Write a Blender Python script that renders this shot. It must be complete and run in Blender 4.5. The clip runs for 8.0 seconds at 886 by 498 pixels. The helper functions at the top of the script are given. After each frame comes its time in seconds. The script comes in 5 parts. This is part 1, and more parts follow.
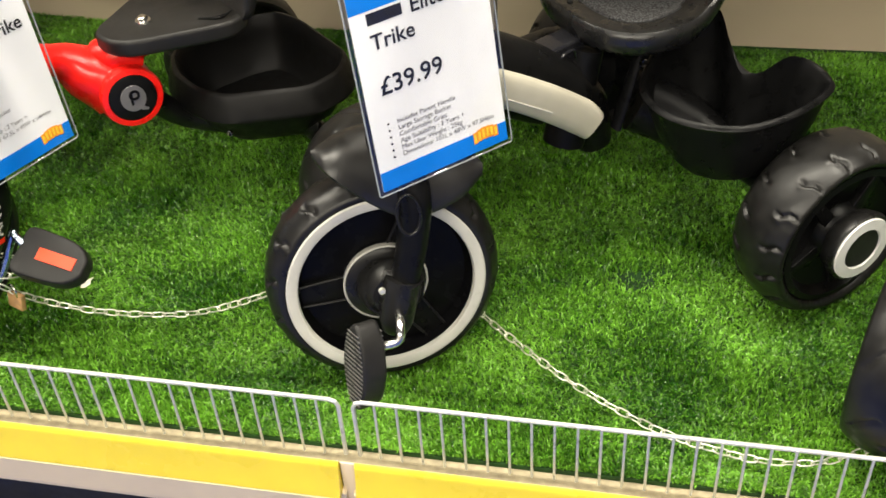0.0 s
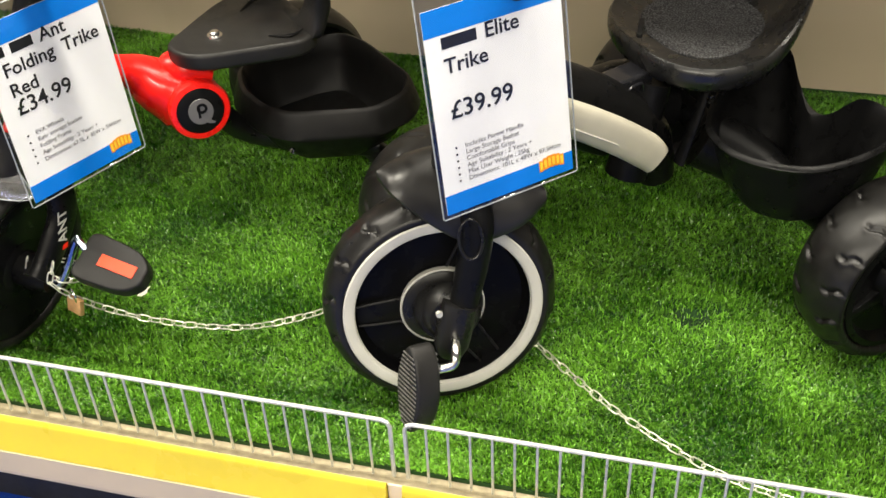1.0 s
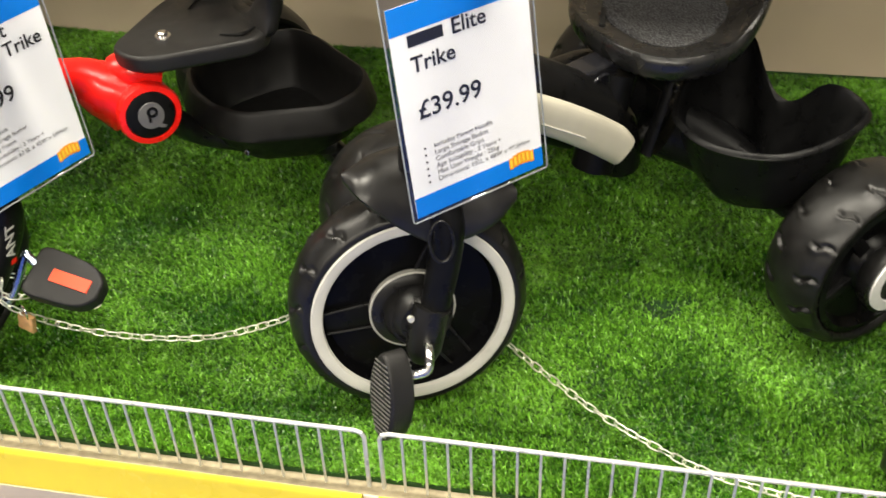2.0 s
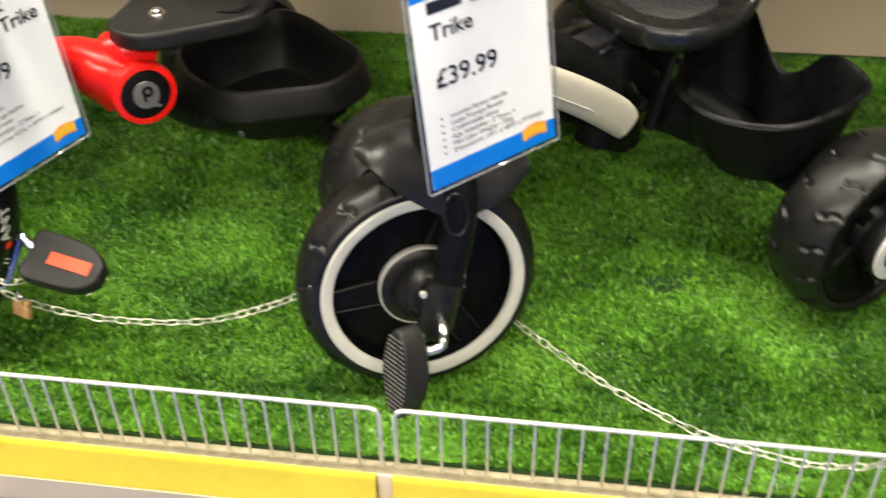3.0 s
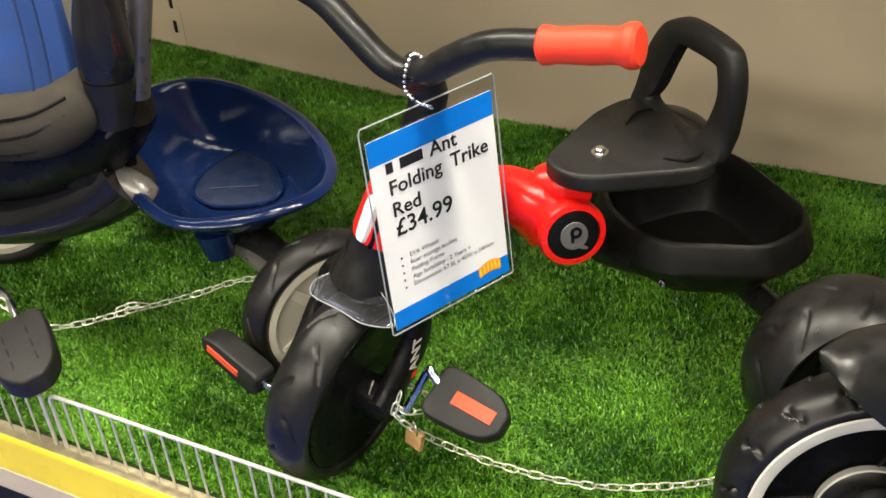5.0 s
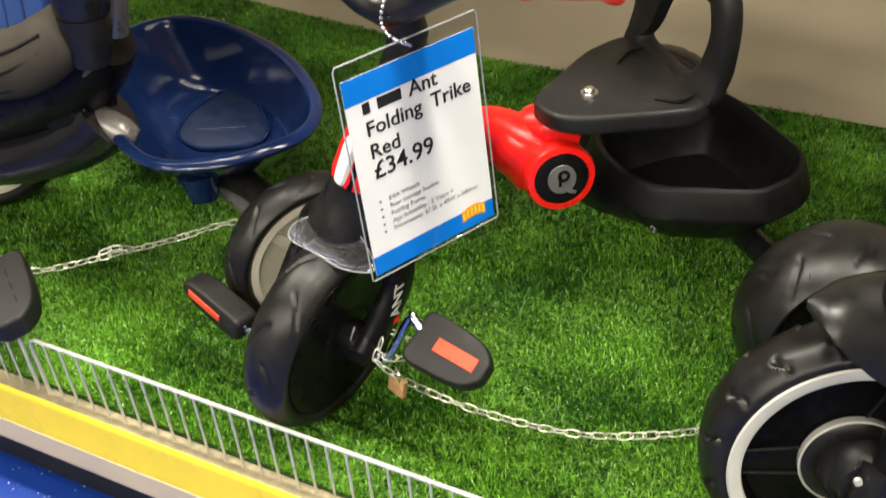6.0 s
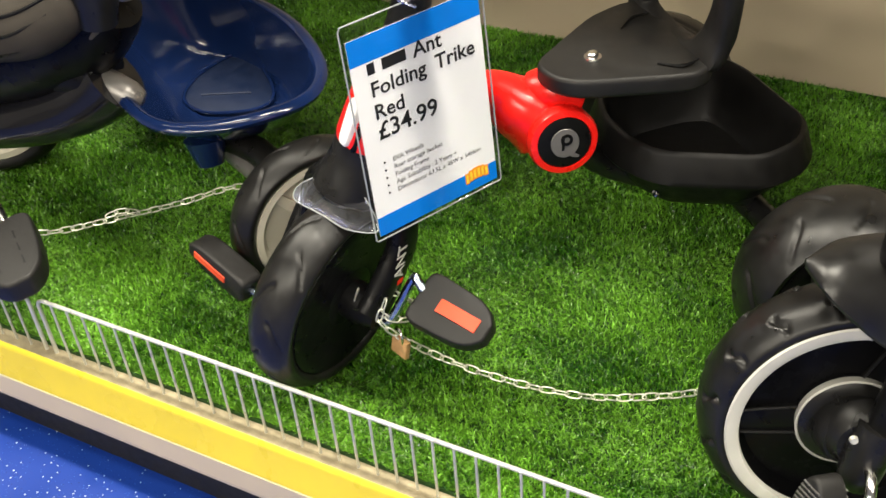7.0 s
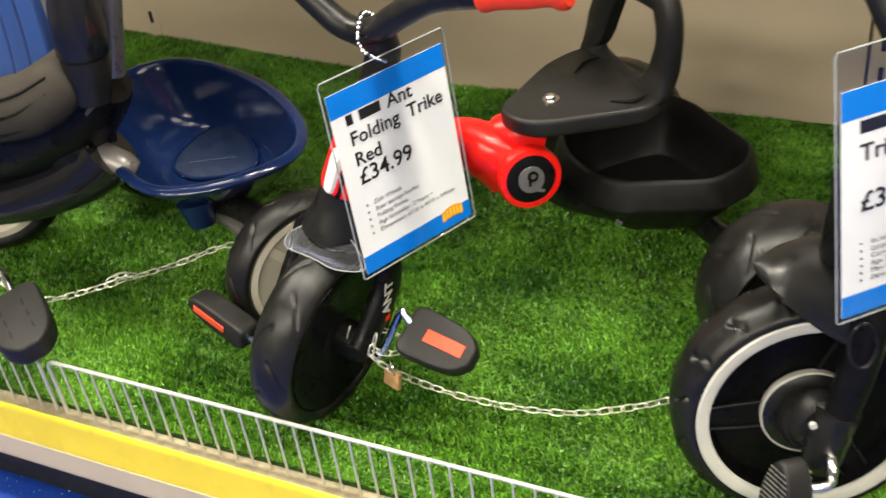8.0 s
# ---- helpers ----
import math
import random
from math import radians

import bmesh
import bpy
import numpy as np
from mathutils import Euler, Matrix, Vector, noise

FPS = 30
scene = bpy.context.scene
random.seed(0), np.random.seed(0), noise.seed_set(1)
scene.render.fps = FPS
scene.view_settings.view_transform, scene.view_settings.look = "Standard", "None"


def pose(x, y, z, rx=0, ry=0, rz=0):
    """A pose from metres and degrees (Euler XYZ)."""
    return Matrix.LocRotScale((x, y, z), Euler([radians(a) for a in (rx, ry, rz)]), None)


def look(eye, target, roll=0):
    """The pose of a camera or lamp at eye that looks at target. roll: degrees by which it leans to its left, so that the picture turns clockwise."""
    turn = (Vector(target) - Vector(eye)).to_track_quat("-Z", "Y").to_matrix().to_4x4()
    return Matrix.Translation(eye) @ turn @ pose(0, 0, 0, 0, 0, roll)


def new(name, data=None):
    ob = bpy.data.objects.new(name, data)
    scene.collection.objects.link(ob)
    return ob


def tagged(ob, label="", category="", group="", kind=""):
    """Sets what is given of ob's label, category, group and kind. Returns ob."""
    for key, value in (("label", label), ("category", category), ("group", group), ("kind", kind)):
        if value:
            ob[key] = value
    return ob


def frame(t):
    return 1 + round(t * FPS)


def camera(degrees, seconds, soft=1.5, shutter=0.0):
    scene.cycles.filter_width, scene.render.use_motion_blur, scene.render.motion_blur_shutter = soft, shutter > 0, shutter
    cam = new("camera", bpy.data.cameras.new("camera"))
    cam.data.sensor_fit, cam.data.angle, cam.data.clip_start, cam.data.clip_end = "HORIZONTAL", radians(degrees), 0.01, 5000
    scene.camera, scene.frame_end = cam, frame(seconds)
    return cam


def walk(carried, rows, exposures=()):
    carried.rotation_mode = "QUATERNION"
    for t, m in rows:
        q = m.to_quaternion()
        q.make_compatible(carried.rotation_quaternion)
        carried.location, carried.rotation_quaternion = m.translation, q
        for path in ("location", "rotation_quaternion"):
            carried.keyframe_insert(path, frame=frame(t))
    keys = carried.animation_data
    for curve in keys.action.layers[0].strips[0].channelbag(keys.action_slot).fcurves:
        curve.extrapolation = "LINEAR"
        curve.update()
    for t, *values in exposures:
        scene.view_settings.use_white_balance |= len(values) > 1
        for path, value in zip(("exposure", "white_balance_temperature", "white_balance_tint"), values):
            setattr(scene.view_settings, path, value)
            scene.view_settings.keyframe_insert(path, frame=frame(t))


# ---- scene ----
K = 1.13  # plan units to metres
PATH = [
    (0, (0.169, 0.195, 0.802), (-0.189, 1.692, -0.474), -4.0),
    (0.5, (0.159, 0.19, 0.805), (-0.233, 1.691, -0.458), -3.7),
    (1, (0.149, 0.188, 0.8), (-0.28, 1.704, -0.433), -2.6),
    (1.5, (0.139, 0.207, 0.794), (-0.265, 1.735, -0.431), -2.4),
    (1.7, (0.129, 0.219, 0.796), (-0.249, 1.739, -0.447), -2.5),
    (2.8, (0.081, 0.198, 0.779), (-0.131, 1.728, -0.492), -1.4),
    (3, (0.062, 0.2, 0.773), (-0.168, 1.735, -0.489), -1.1),
    (3.5, (0.006, 0.199, 0.792), (-0.423, 1.741, -0.406), -0.7),
    (4, (-0.055, 0.261, 0.805), (-0.708, 1.748, -0.363), -2.0),
    (4.5, (-0.062, 0.289, 0.805), (-0.825, 1.738, -0.343), -3.8),
    (4.7, (-0.069, 0.294, 0.8), (-0.858, 1.734, -0.341), -4.5),
    (5.8, (-0.062, 0.316, 0.779), (-0.839, 1.711, -0.426), -4.3),
    (6, (-0.055, 0.328, 0.775), (-0.842, 1.697, -0.451), -4.8),
    (6.5, (-0.052, 0.327, 0.769), (-0.829, 1.672, -0.491), -4.4),
    (7, (-0.047, 0.314, 0.77), (-0.832, 1.657, -0.488), -4.7),
    (7.5, (-0.044, 0.299, 0.776), (-0.857, 1.664, -0.439), -6.1),
    (8, (-0.01, 0.241, 0.793), (-0.789, 1.671, -0.368), -7.6),
]
cam = camera(43.7, 8.0, soft=1.5, shutter=0.5)
walk(cam, [(t, look(K * Vector(eye), K * Vector(target), roll)) for t, eye, target, roll in PATH])

# ---- light: fluorescent panels on the shop ceiling, over the aisle ----
world = bpy.data.worlds.new("world")
scene.world = world
world.use_nodes = True
world.node_tree.nodes["Background"].inputs[0].default_value = (1.0, 0.96, 0.9, 1)
world.node_tree.nodes["Background"].inputs[1].default_value = 0.005
scene.view_settings.exposure = 0.0
CEIL = 2.35


def ceiling_lamp(x, y, w, d, watts):
    lamp = bpy.data.lights.new("ceiling_lamp", "AREA")
    lamp.shape, lamp.size, lamp.size_y, lamp.energy = "RECTANGLE", w, d, watts
    lamp.color = (1.0, 0.93, 0.78)
    ob = new("ceiling_lamp", lamp)
    ob.matrix_world = look((x, y, CEIL - 0.06), (x, y, 0))
    return ob


for lx in (-1.9, -0.35, 1.2):
    ceiling_lamp(lx, 1.11, 1.2, 0.14, 53)
    ceiling_lamp(lx, 0.60, 1.2, 0.14, 13)
    ceiling_lamp(lx, -1.70, 1.2, 0.14, 72)


# ---- materials ----
def mat(name, color, rough=0.5, metal=0.0, vary=0.15, scale=60.0, bump=0.1, fine=600.0, coat=0.0, spec=0.36, rvary=0.12, dist=0.0006):
    m = bpy.data.materials.new(name)
    m.use_nodes = True
    nt = m.node_tree
    b = nt.nodes["Principled BSDF"]
    geo = nt.nodes.new("ShaderNodeNewGeometry")
    n1, n2 = nt.nodes.new("ShaderNodeTexNoise"), nt.nodes.new("ShaderNodeTexNoise")
    n1.inputs["Scale"].default_value, n2.inputs["Scale"].default_value = scale, fine
    n1.inputs["Detail"].default_value, n2.inputs["Detail"].default_value = 5, 3
    for n in (n1, n2):
        nt.links.new(geo.outputs["Position"], n.inputs["Vector"])
    ramp = nt.nodes.new("ShaderNodeMapRange")
    ramp.inputs[1].default_value, ramp.inputs[2].default_value = 0.3, 0.7
    ramp.inputs[3].default_value, ramp.inputs[4].default_value = 1 - vary, 1 + vary
    nt.links.new(n1.outputs[0], ramp.inputs[0])
    mul = nt.nodes.new("ShaderNodeVectorMath")
    mul.operation = "SCALE"
    mul.inputs[0].default_value = color
    nt.links.new(ramp.outputs[0], mul.inputs["Scale"])
    nt.links.new(mul.outputs[0], b.inputs["Base Color"])
    rr = nt.nodes.new("ShaderNodeMapRange")
    rr.inputs[1].default_value, rr.inputs[2].default_value = 0.3, 0.7
    rr.inputs[3].default_value, rr.inputs[4].default_value = max(0.02, rough - rvary), min(1, rough + rvary)
    nt.links.new(n1.outputs[0], rr.inputs[0])
    nt.links.new(rr.outputs[0], b.inputs["Roughness"])
    b.inputs["Metallic"].default_value = metal
    b.inputs["Specular IOR Level"].default_value = spec
    b.inputs["Coat Weight"].default_value = coat
    b.inputs["Coat Roughness"].default_value = 0.08
    bp = nt.nodes.new("ShaderNodeBump")
    bp.inputs["Strength"].default_value, bp.inputs["Distance"].default_value = bump, dist
    nt.links.new(n2.outputs[0], bp.inputs["Height"])
    nt.links.new(bp.outputs[0], b.inputs["Normal"])
    return m


def clear_plastic(name, tint=(0.96, 0.97, 0.97), gloss=0.08, rough=0.06):
    m = bpy.data.materials.new(name)
    m.use_nodes = True
    nt = m.node_tree
    nt.nodes.remove(nt.nodes["Principled BSDF"])
    tr, gl, mix = (nt.nodes.new(k) for k in ("ShaderNodeBsdfTransparent", "ShaderNodeBsdfGlossy", "ShaderNodeMixShader"))
    tr.inputs[0].default_value = (*tint, 1)
    gl.inputs["Roughness"].default_value = rough
    mix.inputs[0].default_value = gloss
    nt.links.new(tr.outputs[0], mix.inputs[1])
    nt.links.new(gl.outputs[0], mix.inputs[2])
    nt.links.new(mix.outputs[0], nt.nodes["Material Output"].inputs[0])
    return m


M_TYRE = mat("eva_tyre", (0.008, 0.0077, 0.0073), 0.37, vary=0.25, scale=40, bump=0.2, fine=900, rvary=0.10, spec=0.38)
M_BLACK = mat("black_plastic", (0.005, 0.005, 0.0052), 0.34, vary=0.2, scale=50, bump=0.12, fine=1400, spec=0.13)
M_SATIN = mat("satin_black_plastic", (0.009, 0.0088, 0.0086), 0.32, vary=0.15, scale=45, bump=0.15, fine=1800, spec=0.32)
M_TRAY = mat("tray_plastic", (0.006, 0.0058, 0.0056), 0.42, vary=0.15, bump=0.3, fine=1600, spec=0.2)
M_GLOSS = mat("gloss_black_plastic", (0.01, 0.01, 0.012), 0.16, vary=0.1, bump=0.03, rvary=0.06)
M_NAVYBLACK = mat("dark_disc_plastic", (0.004, 0.004, 0.0045), 0.22, vary=0.15, bump=0.05, spec=0.08)
M_GRAIN = mat("grained_seat_plastic", (0.013, 0.0125, 0.012), 0.46, vary=0.12, scale=30, bump=0.4, fine=1500, spec=0.3)
M_PAINT = mat("black_painted_steel", (0.008, 0.008, 0.008), 0.36, vary=0.1, bump=0.03, coat=0.08, spec=0.3)
M_RED = mat("red_plastic", (0.78, 0.012, 0.008), 0.3, vary=0.06, scale=25, bump=0.05, coat=0.15)
M_REDGRIP = mat("red_rubber", (0.78, 0.045, 0.015), 0.5, vary=0.06, scale=25, bump=0.15)
M_REDMARK = mat("red_insert", (0.72, 0.075, 0.03), 0.45, vary=0.08, bump=0.2)
M_BLUE = mat("blue_plastic", (0.005, 0.0135, 0.056), 0.13, vary=0.12, scale=20, bump=0.03, coat=0.0, rvary=0.05)
M_BLUECLOTH = mat("blue_cloth", (0.014, 0.046, 0.18), 0.85, vary=0.15, scale=35, bump=0.6, fine=1200)
M_GREYCLOTH = mat("grey_cloth", (0.042, 0.037, 0.031), 0.9, vary=0.15, scale=35, bump=0.6, fine=1200, spec=0.12)
M_GREYTUBE = mat("grey_metal_tube", (0.22, 0.21, 0.2), 0.35, metal=0.6, vary=0.1, bump=0.05)
M_CREAM = mat("cream_plastic", (0.50, 0.47, 0.38), 0.4, vary=0.07, scale=25, bump=0.06)
M_RING = mat("pale_grey_ring", (0.52, 0.51, 0.46), 0.38, vary=0.07, scale=25, bump=0.06)
M_WHITE = mat("white_plastic", (0.85, 0.84, 0.82), 0.35, vary=0.04, bump=0.04)
M_CHROME = mat("chrome", (0.78, 0.77, 0.75), 0.16, metal=1.0, vary=0.08, bump=0.03, rvary=0.08)
M_BLUECHROME = mat("zinc_crank", (0.42, 0.50, 0.62), 0.2, metal=1.0, vary=0.1, bump=0.03)
M_ZINC = mat("zinc_chain", (0.78, 0.77, 0.66), 0.38, metal=0.7, vary=0.15, bump=0.05)
M_WIRE = mat("zinc_wire", (0.62, 0.62, 0.58), 0.36, metal=0.35, vary=0.1, scale=80, bump=0.1)
M_BRASS = mat("worn_brass", (0.62, 0.36, 0.16), 0.45, metal=0.35, vary=0.2, scale=120, bump=0.1)
M_CARD = mat("white_card", (0.86, 0.86, 0.88), 0.55, vary=0.02, bump=0.02)
M_BAND = mat("blue_print", (0.0, 0.19, 0.72), 0.5, vary=0.02, bump=0.02)
M_INK = mat("black_ink", (0.012, 0.012, 0.014), 0.5, vary=0.05, bump=0.02)
M_GREYINK = mat("grey_ink", (0.16, 0.16, 0.17), 0.5, vary=0.05, bump=0.02)
M_ORANGE = mat("orange_print", (0.85, 0.30, 0.02), 0.5, vary=0.03, bump=0.02)
M_YELLOWINK = mat("yellow_print", (0.9, 0.62, 0.05), 0.5, vary=0.03, bump=0.02)
M_POCKET = clear_plastic("clear_pocket")
M_VISOR = clear_plastic("clear_visor", (0.62, 0.65, 0.82), 0.05, 0.14)
M_POCKETEDGE = mat("pocket_edge_plastic", (0.30, 0.32, 0.33), 0.25, vary=0.05, bump=0.03)
M_STRIP = mat("yellow_price_strip", (0.74, 0.58, 0.04), 0.32, vary=0.05, scale=18, bump=0.05, coat=0.25)
M_LIP = mat("cream_strip_lip", (0.72, 0.66, 0.36), 0.4, vary=0.05)
M_FASCIA = mat("cream_white_steel", (0.66, 0.55, 0.39), 0.42, vary=0.05, scale=14, bump=0.05)
M_DECK = mat("worn_deck_edge", (0.33, 0.28, 0.18), 0.6, vary=0.25, scale=90, bump=0.3)
M_KICK = mat("black_kick", (0.012, 0.012, 0.014), 0.6, vary=0.2)
M_WALL = mat("beige_steel_panel", (0.58, 0.48, 0.34), 0.55, vary=0.06, scale=4, bump=0.06, fine=400)
M_SLOT = mat("dark_slot", (0.006, 0.006, 0.006), 0.8)
M_ROOM = mat("shop_wall_paint", (0.24, 0.23, 0.215), 0.7, vary=0.06, scale=3)
M_MAT = mat("grass_backing", (0.012, 0.045, 0.008), 0.9, vary=0.4, scale=30, bump=0.5)
M_PAPER = mat("paper_scrap", (0.75, 0.72, 0.62), 0.8, vary=0.08)


def grass_material():
    m = mat("plastic_grass", (0.05, 0.15, 0.02), 0.32, spec=0.45)
    nt = m.node_tree
    b = nt.nodes["Principled BSDF"]
    geo = nt.nodes.new("ShaderNodeNewGeometry")
    patch, fine = nt.nodes.new("ShaderNodeTexNoise"), nt.nodes.new("ShaderNodeTexNoise")
    patch.inputs["Scale"].default_value, fine.inputs["Scale"].default_value = 7, 60
    patch.inputs["Detail"].default_value = 4
    nt.links.new(geo.outputs["Position"], patch.inputs["Vector"])
    nt.links.new(geo.outputs["Position"], fine.inputs["Vector"])
    add = nt.nodes.new("ShaderNodeMath")
    add.operation = "ADD"
    wide = nt.nodes.new("ShaderNodeMapRange")
    wide.clamp = False
    wide.inputs[1].default_value, wide.inputs[2].default_value = 0.3, 0.7
    wide.inputs[3].default_value, wide.inputs[4].default_value = -0.12, 1.08
    nt.links.new(patch.outputs[0], wide.inputs[0])
    nt.links.new(wide.outputs[0], add.inputs[0])
    nt.links.new(fine.outputs[0], add.inputs[1])
    add2 = nt.nodes.new("ShaderNodeMath")
    add2.operation = "MULTIPLY_ADD"
    nt.links.new(geo.outputs["Random Per Island"], add2.inputs[0])
    add2.inputs[1].default_value = 1.25
    nt.links.new(add.outputs[0], add2.inputs[2])
    ramp = nt.nodes.new("ShaderNodeValToRGB")
    ramp.color_ramp.elements[0].position, ramp.color_ramp.elements[1].position = 0.36, 0.95
    ramp.color_ramp.elements[0].color = (0.012, 0.070, 0.002, 1)
    ramp.color_ramp.elements[1].color = (0.23, 0.54, 0.045, 1)
    half = nt.nodes.new("ShaderNodeMath")
    half.operation = "MULTIPLY"
    half.inputs[1].default_value = 0.37
    nt.links.new(add2.outputs[0], half.inputs[0])
    nt.links.new(half.outputs[0], ramp.inputs[0])
    nt.links.new(ramp.outputs[0], b.inputs["Base Color"])
    return m


def floor_material():
    m = mat("blue_speckled_vinyl", (0.006, 0.035, 0.25), 0.35, vary=0.12, scale=8, bump=0.05)
    nt = m.node_tree
    b = nt.nodes["Principled BSDF"]
    geo = nt.nodes.new("ShaderNodeNewGeometry")
    base = b.inputs["Base Color"].links[0].from_socket
    for size, limit, tone in ((170, 0.17, (0.55, 0.62, 0.75)), (300, 0.16, (0.05, 0.14, 0.5)), (240, 0.13, (0.004, 0.01, 0.06))):
        v = nt.nodes.new("ShaderNodeTexVoronoi")
        v.inputs["Scale"].default_value = size
        nt.links.new(geo.outputs["Position"], v.inputs["Vector"])
        lt = nt.nodes.new("ShaderNodeMath")
        lt.operation = "LESS_THAN"
        lt.inputs[1].default_value = limit
        nt.links.new(v.outputs["Distance"], lt.inputs[0])
        keep = nt.nodes.new("ShaderNodeMath")
        keep.operation = "GREATER_THAN"
        keep.inputs[1].default_value = 0.6
        sep = nt.nodes.new("ShaderNodeSeparateColor")
        nt.links.new(v.outputs["Color"], sep.inputs[0])
        nt.links.new(sep.outputs[0], keep.inputs[0])
        both = nt.nodes.new("ShaderNodeMath")
        both.operation = "MULTIPLY"
        nt.links.new(lt.outputs[0], both.inputs[0])
        nt.links.new(keep.outputs[0], both.inputs[1])
        mix = nt.nodes.new("ShaderNodeMix")
        mix.data_type = "RGBA"
        nt.links.new(both.outputs[0], mix.inputs["Factor"])
        nt.links.new(base, mix.inputs[6])
        mix.inputs[7].default_value = (*tone, 1)
        base = mix.outputs[2]
    nt.links.new(base, b.inputs["Base Color"])
    return m


M_GRASS = grass_material()
M_FLOOR = floor_material()


# ---- building helpers ----
def V(*p):
    return Vector(p)


def spot(ob):
    p = Vector((0, 0, 0))
    while ob:
        p = p + ob.location
        ob = ob.parent
    return p


def thing(name, at, label, category, group="", kind=""):
    ob = new(name)
    ob.empty_display_size = 0.05
    ob.location = K * Vector(at)
    return tagged(ob, label, category, group, kind)


def part(name, bm, material, parent, label="", smooth=True, sharp=35):
    """Links a bmesh in plan units as one mesh under a thing or part."""
    bmesh.ops.recalc_face_normals(bm, faces=bm.faces)
    bm.transform(Matrix.Scale(K, 4))
    if parent:
        bm.transform(Matrix.Translation(-spot(parent)))
    me = bpy.data.meshes.new(name)
    for f in bm.faces:
        f.smooth = smooth
    for e in bm.edges:
        e.smooth = not (len(e.link_faces) == 2 and e.calc_face_angle(0) > radians(sharp))
    bm.to_mesh(me)
    bm.free()
    me.materials.append(material)
    ob = new(name, me)
    ob.parent = parent
    return tagged(ob, label) if label else ob


def smooth_path(pts, n=8):
    pts = [Vector(p) for p in pts]
    out = []
    for i in range(len(pts) - 1):
        a, b, c, d = pts[max(i - 1, 0)], pts[i], pts[i + 1], pts[min(i + 2, len(pts) - 1)]
        for k in range(n):
            t = k / n
            out.append(0.5 * ((2 * b) + (c - a) * t + (2 * a - 5 * b + 4 * c - d) * t * t + (3 * b - a - 3 * c + d) * t ** 3))
    return out + [pts[-1]]


def skin(bm, rings, caps=True, closed=False):
    made = [[bm.verts.new(p) for p in r] for r in rings]
    m = len(made[0])
    last = len(made) if closed else len(made) - 1
    for i in range(last):
        a, b = made[i], made[(i + 1) % len(made)]
        for k in range(m):
            bm.faces.new((a[k], a[(k + 1) % m], b[(k + 1) % m], b[k]))
    if caps and not closed:
        bm.faces.new(made[0][::-1])
        bm.faces.new(made[-1])
    return bm


def tube(bm, pts, r, seg=14, n=8, flat=1.0, up=(0, 0, 1), power=1.0, closed=False):
    """Sweeps a round or flattened section along a smoothed path; r: one radius or one for each point."""
    path = smooth_path(pts, n) if n > 1 else [Vector(p) for p in pts]
    rr = [r] * len(pts) if isinstance(r, (int, float)) else list(r)
    rings = []
    side = None
    for i, p in enumerate(path):
        d = (path[min(i + 1, len(path) - 1)] - path[max(i - 1, 0)]).normalized()
        ref = Vector(up)
        if side is None:
            side = d.cross(ref)
            side = side.normalized() if side.length > 1e-4 else d.cross(Vector((1, 0, 0))).normalized()
        else:
            side = (side - d * side.dot(d)).normalized()
        top = side.cross(d)
        t = i / max(1, len(path) - 1) * (len(pts) - 1)
        j = min(int(t), len(rr) - 2) if len(rr) > 1 else 0
        rad = rr[j] + (rr[min(j + 1, len(rr) - 1)] - rr[j]) * (t - j)
        ring = []
        for k in range(seg):
            a = 2 * math.pi * k / seg
            c, s = math.cos(a), math.sin(a)
            c, s = math.copysign(abs(c) ** power, c), math.copysign(abs(s) ** power, s)
            ring.append(p + side * (c * rad) + top * (s * rad * flat))
        rings.append(ring)
    return skin(bm, rings)


def axes(n):
    n = Vector(n).normalized()
    a = n.cross(Vector((0, 0, 1)))
    a = a.normalized() if a.length > 1e-3 else Vector((1, 0, 0))
    return n, a, n.cross(a)


def lathe(bm, profile, c, n, seg=48, closed=False, shift=None, caps=True):
    """Turns (radius, along) points round the axis n through c."""
    n, a, b = axes(n)
    c = Vector(c)
    rings = []
    for i in range(seg):
        t = 2 * math.pi * i / seg
        e = a * math.cos(t) + b * math.sin(t)
        rings.append([c + e * (r + (shift(t, k, r, s) if shift else 0)) + n * s for k, (r, s) in enumerate(profile)])
    made = [[bm.verts.new(p) for p in r] for r in rings]
    m = len(profile)
    for i in range(seg):
        p, q = made[i], made[(i + 1) % seg]
        for k in range(m if closed else m - 1):
            k2 = (k + 1) % m
            bm.faces.new((p[k], q[k], q[k2], p[k2]))
    if not closed and caps:
        for k, flip in ((0, 1), (m - 1, 0)):
            if profile[k][0] > 1e-5:
                loop = [r[k] for r in made]
                bm.faces.new(loop[::-1] if flip else loop)
    bmesh.ops.remove_doubles(bm, verts=bm.verts, dist=1e-6)
    return bm


def slab(bm, outline, o, ux, uy, thick, round_=0.004, steps=4):
    """A plate with rounded rims: outline in (x, y) of the frame o, ux, uy; its top at 0 and its foot at -thick."""
    o, ux, uy = Vector(o), Vector(ux), Vector(uy)
    uz = ux.cross(uy).normalized()
    cx = sum(p[0] for p in outline) / len(outline)
    cy = sum(p[1] for p in outline) / len(outline)
    size = max(max(abs(p[0] - cx), abs(p[1] - cy)) for p in outline)
    rings = []
    for half in (0, 1):
        for k in range(steps + 1):
            a = math.pi / 2 * (k / steps)
            a = a if half == 0 else math.pi / 2 - a
            inset = round_ * (1 - math.sin(a))
            z = -round_ * (1 - math.cos(a)) if half == 0 else -thick + round_ * (1 - math.cos(a))
            f = 1 - inset / size
            rings.append([o + ux * (cx + (x - cx) * f) + uy * (cy + (y - cy) * f) + uz * z for x, y in outline])
    return skin(bm, rings)


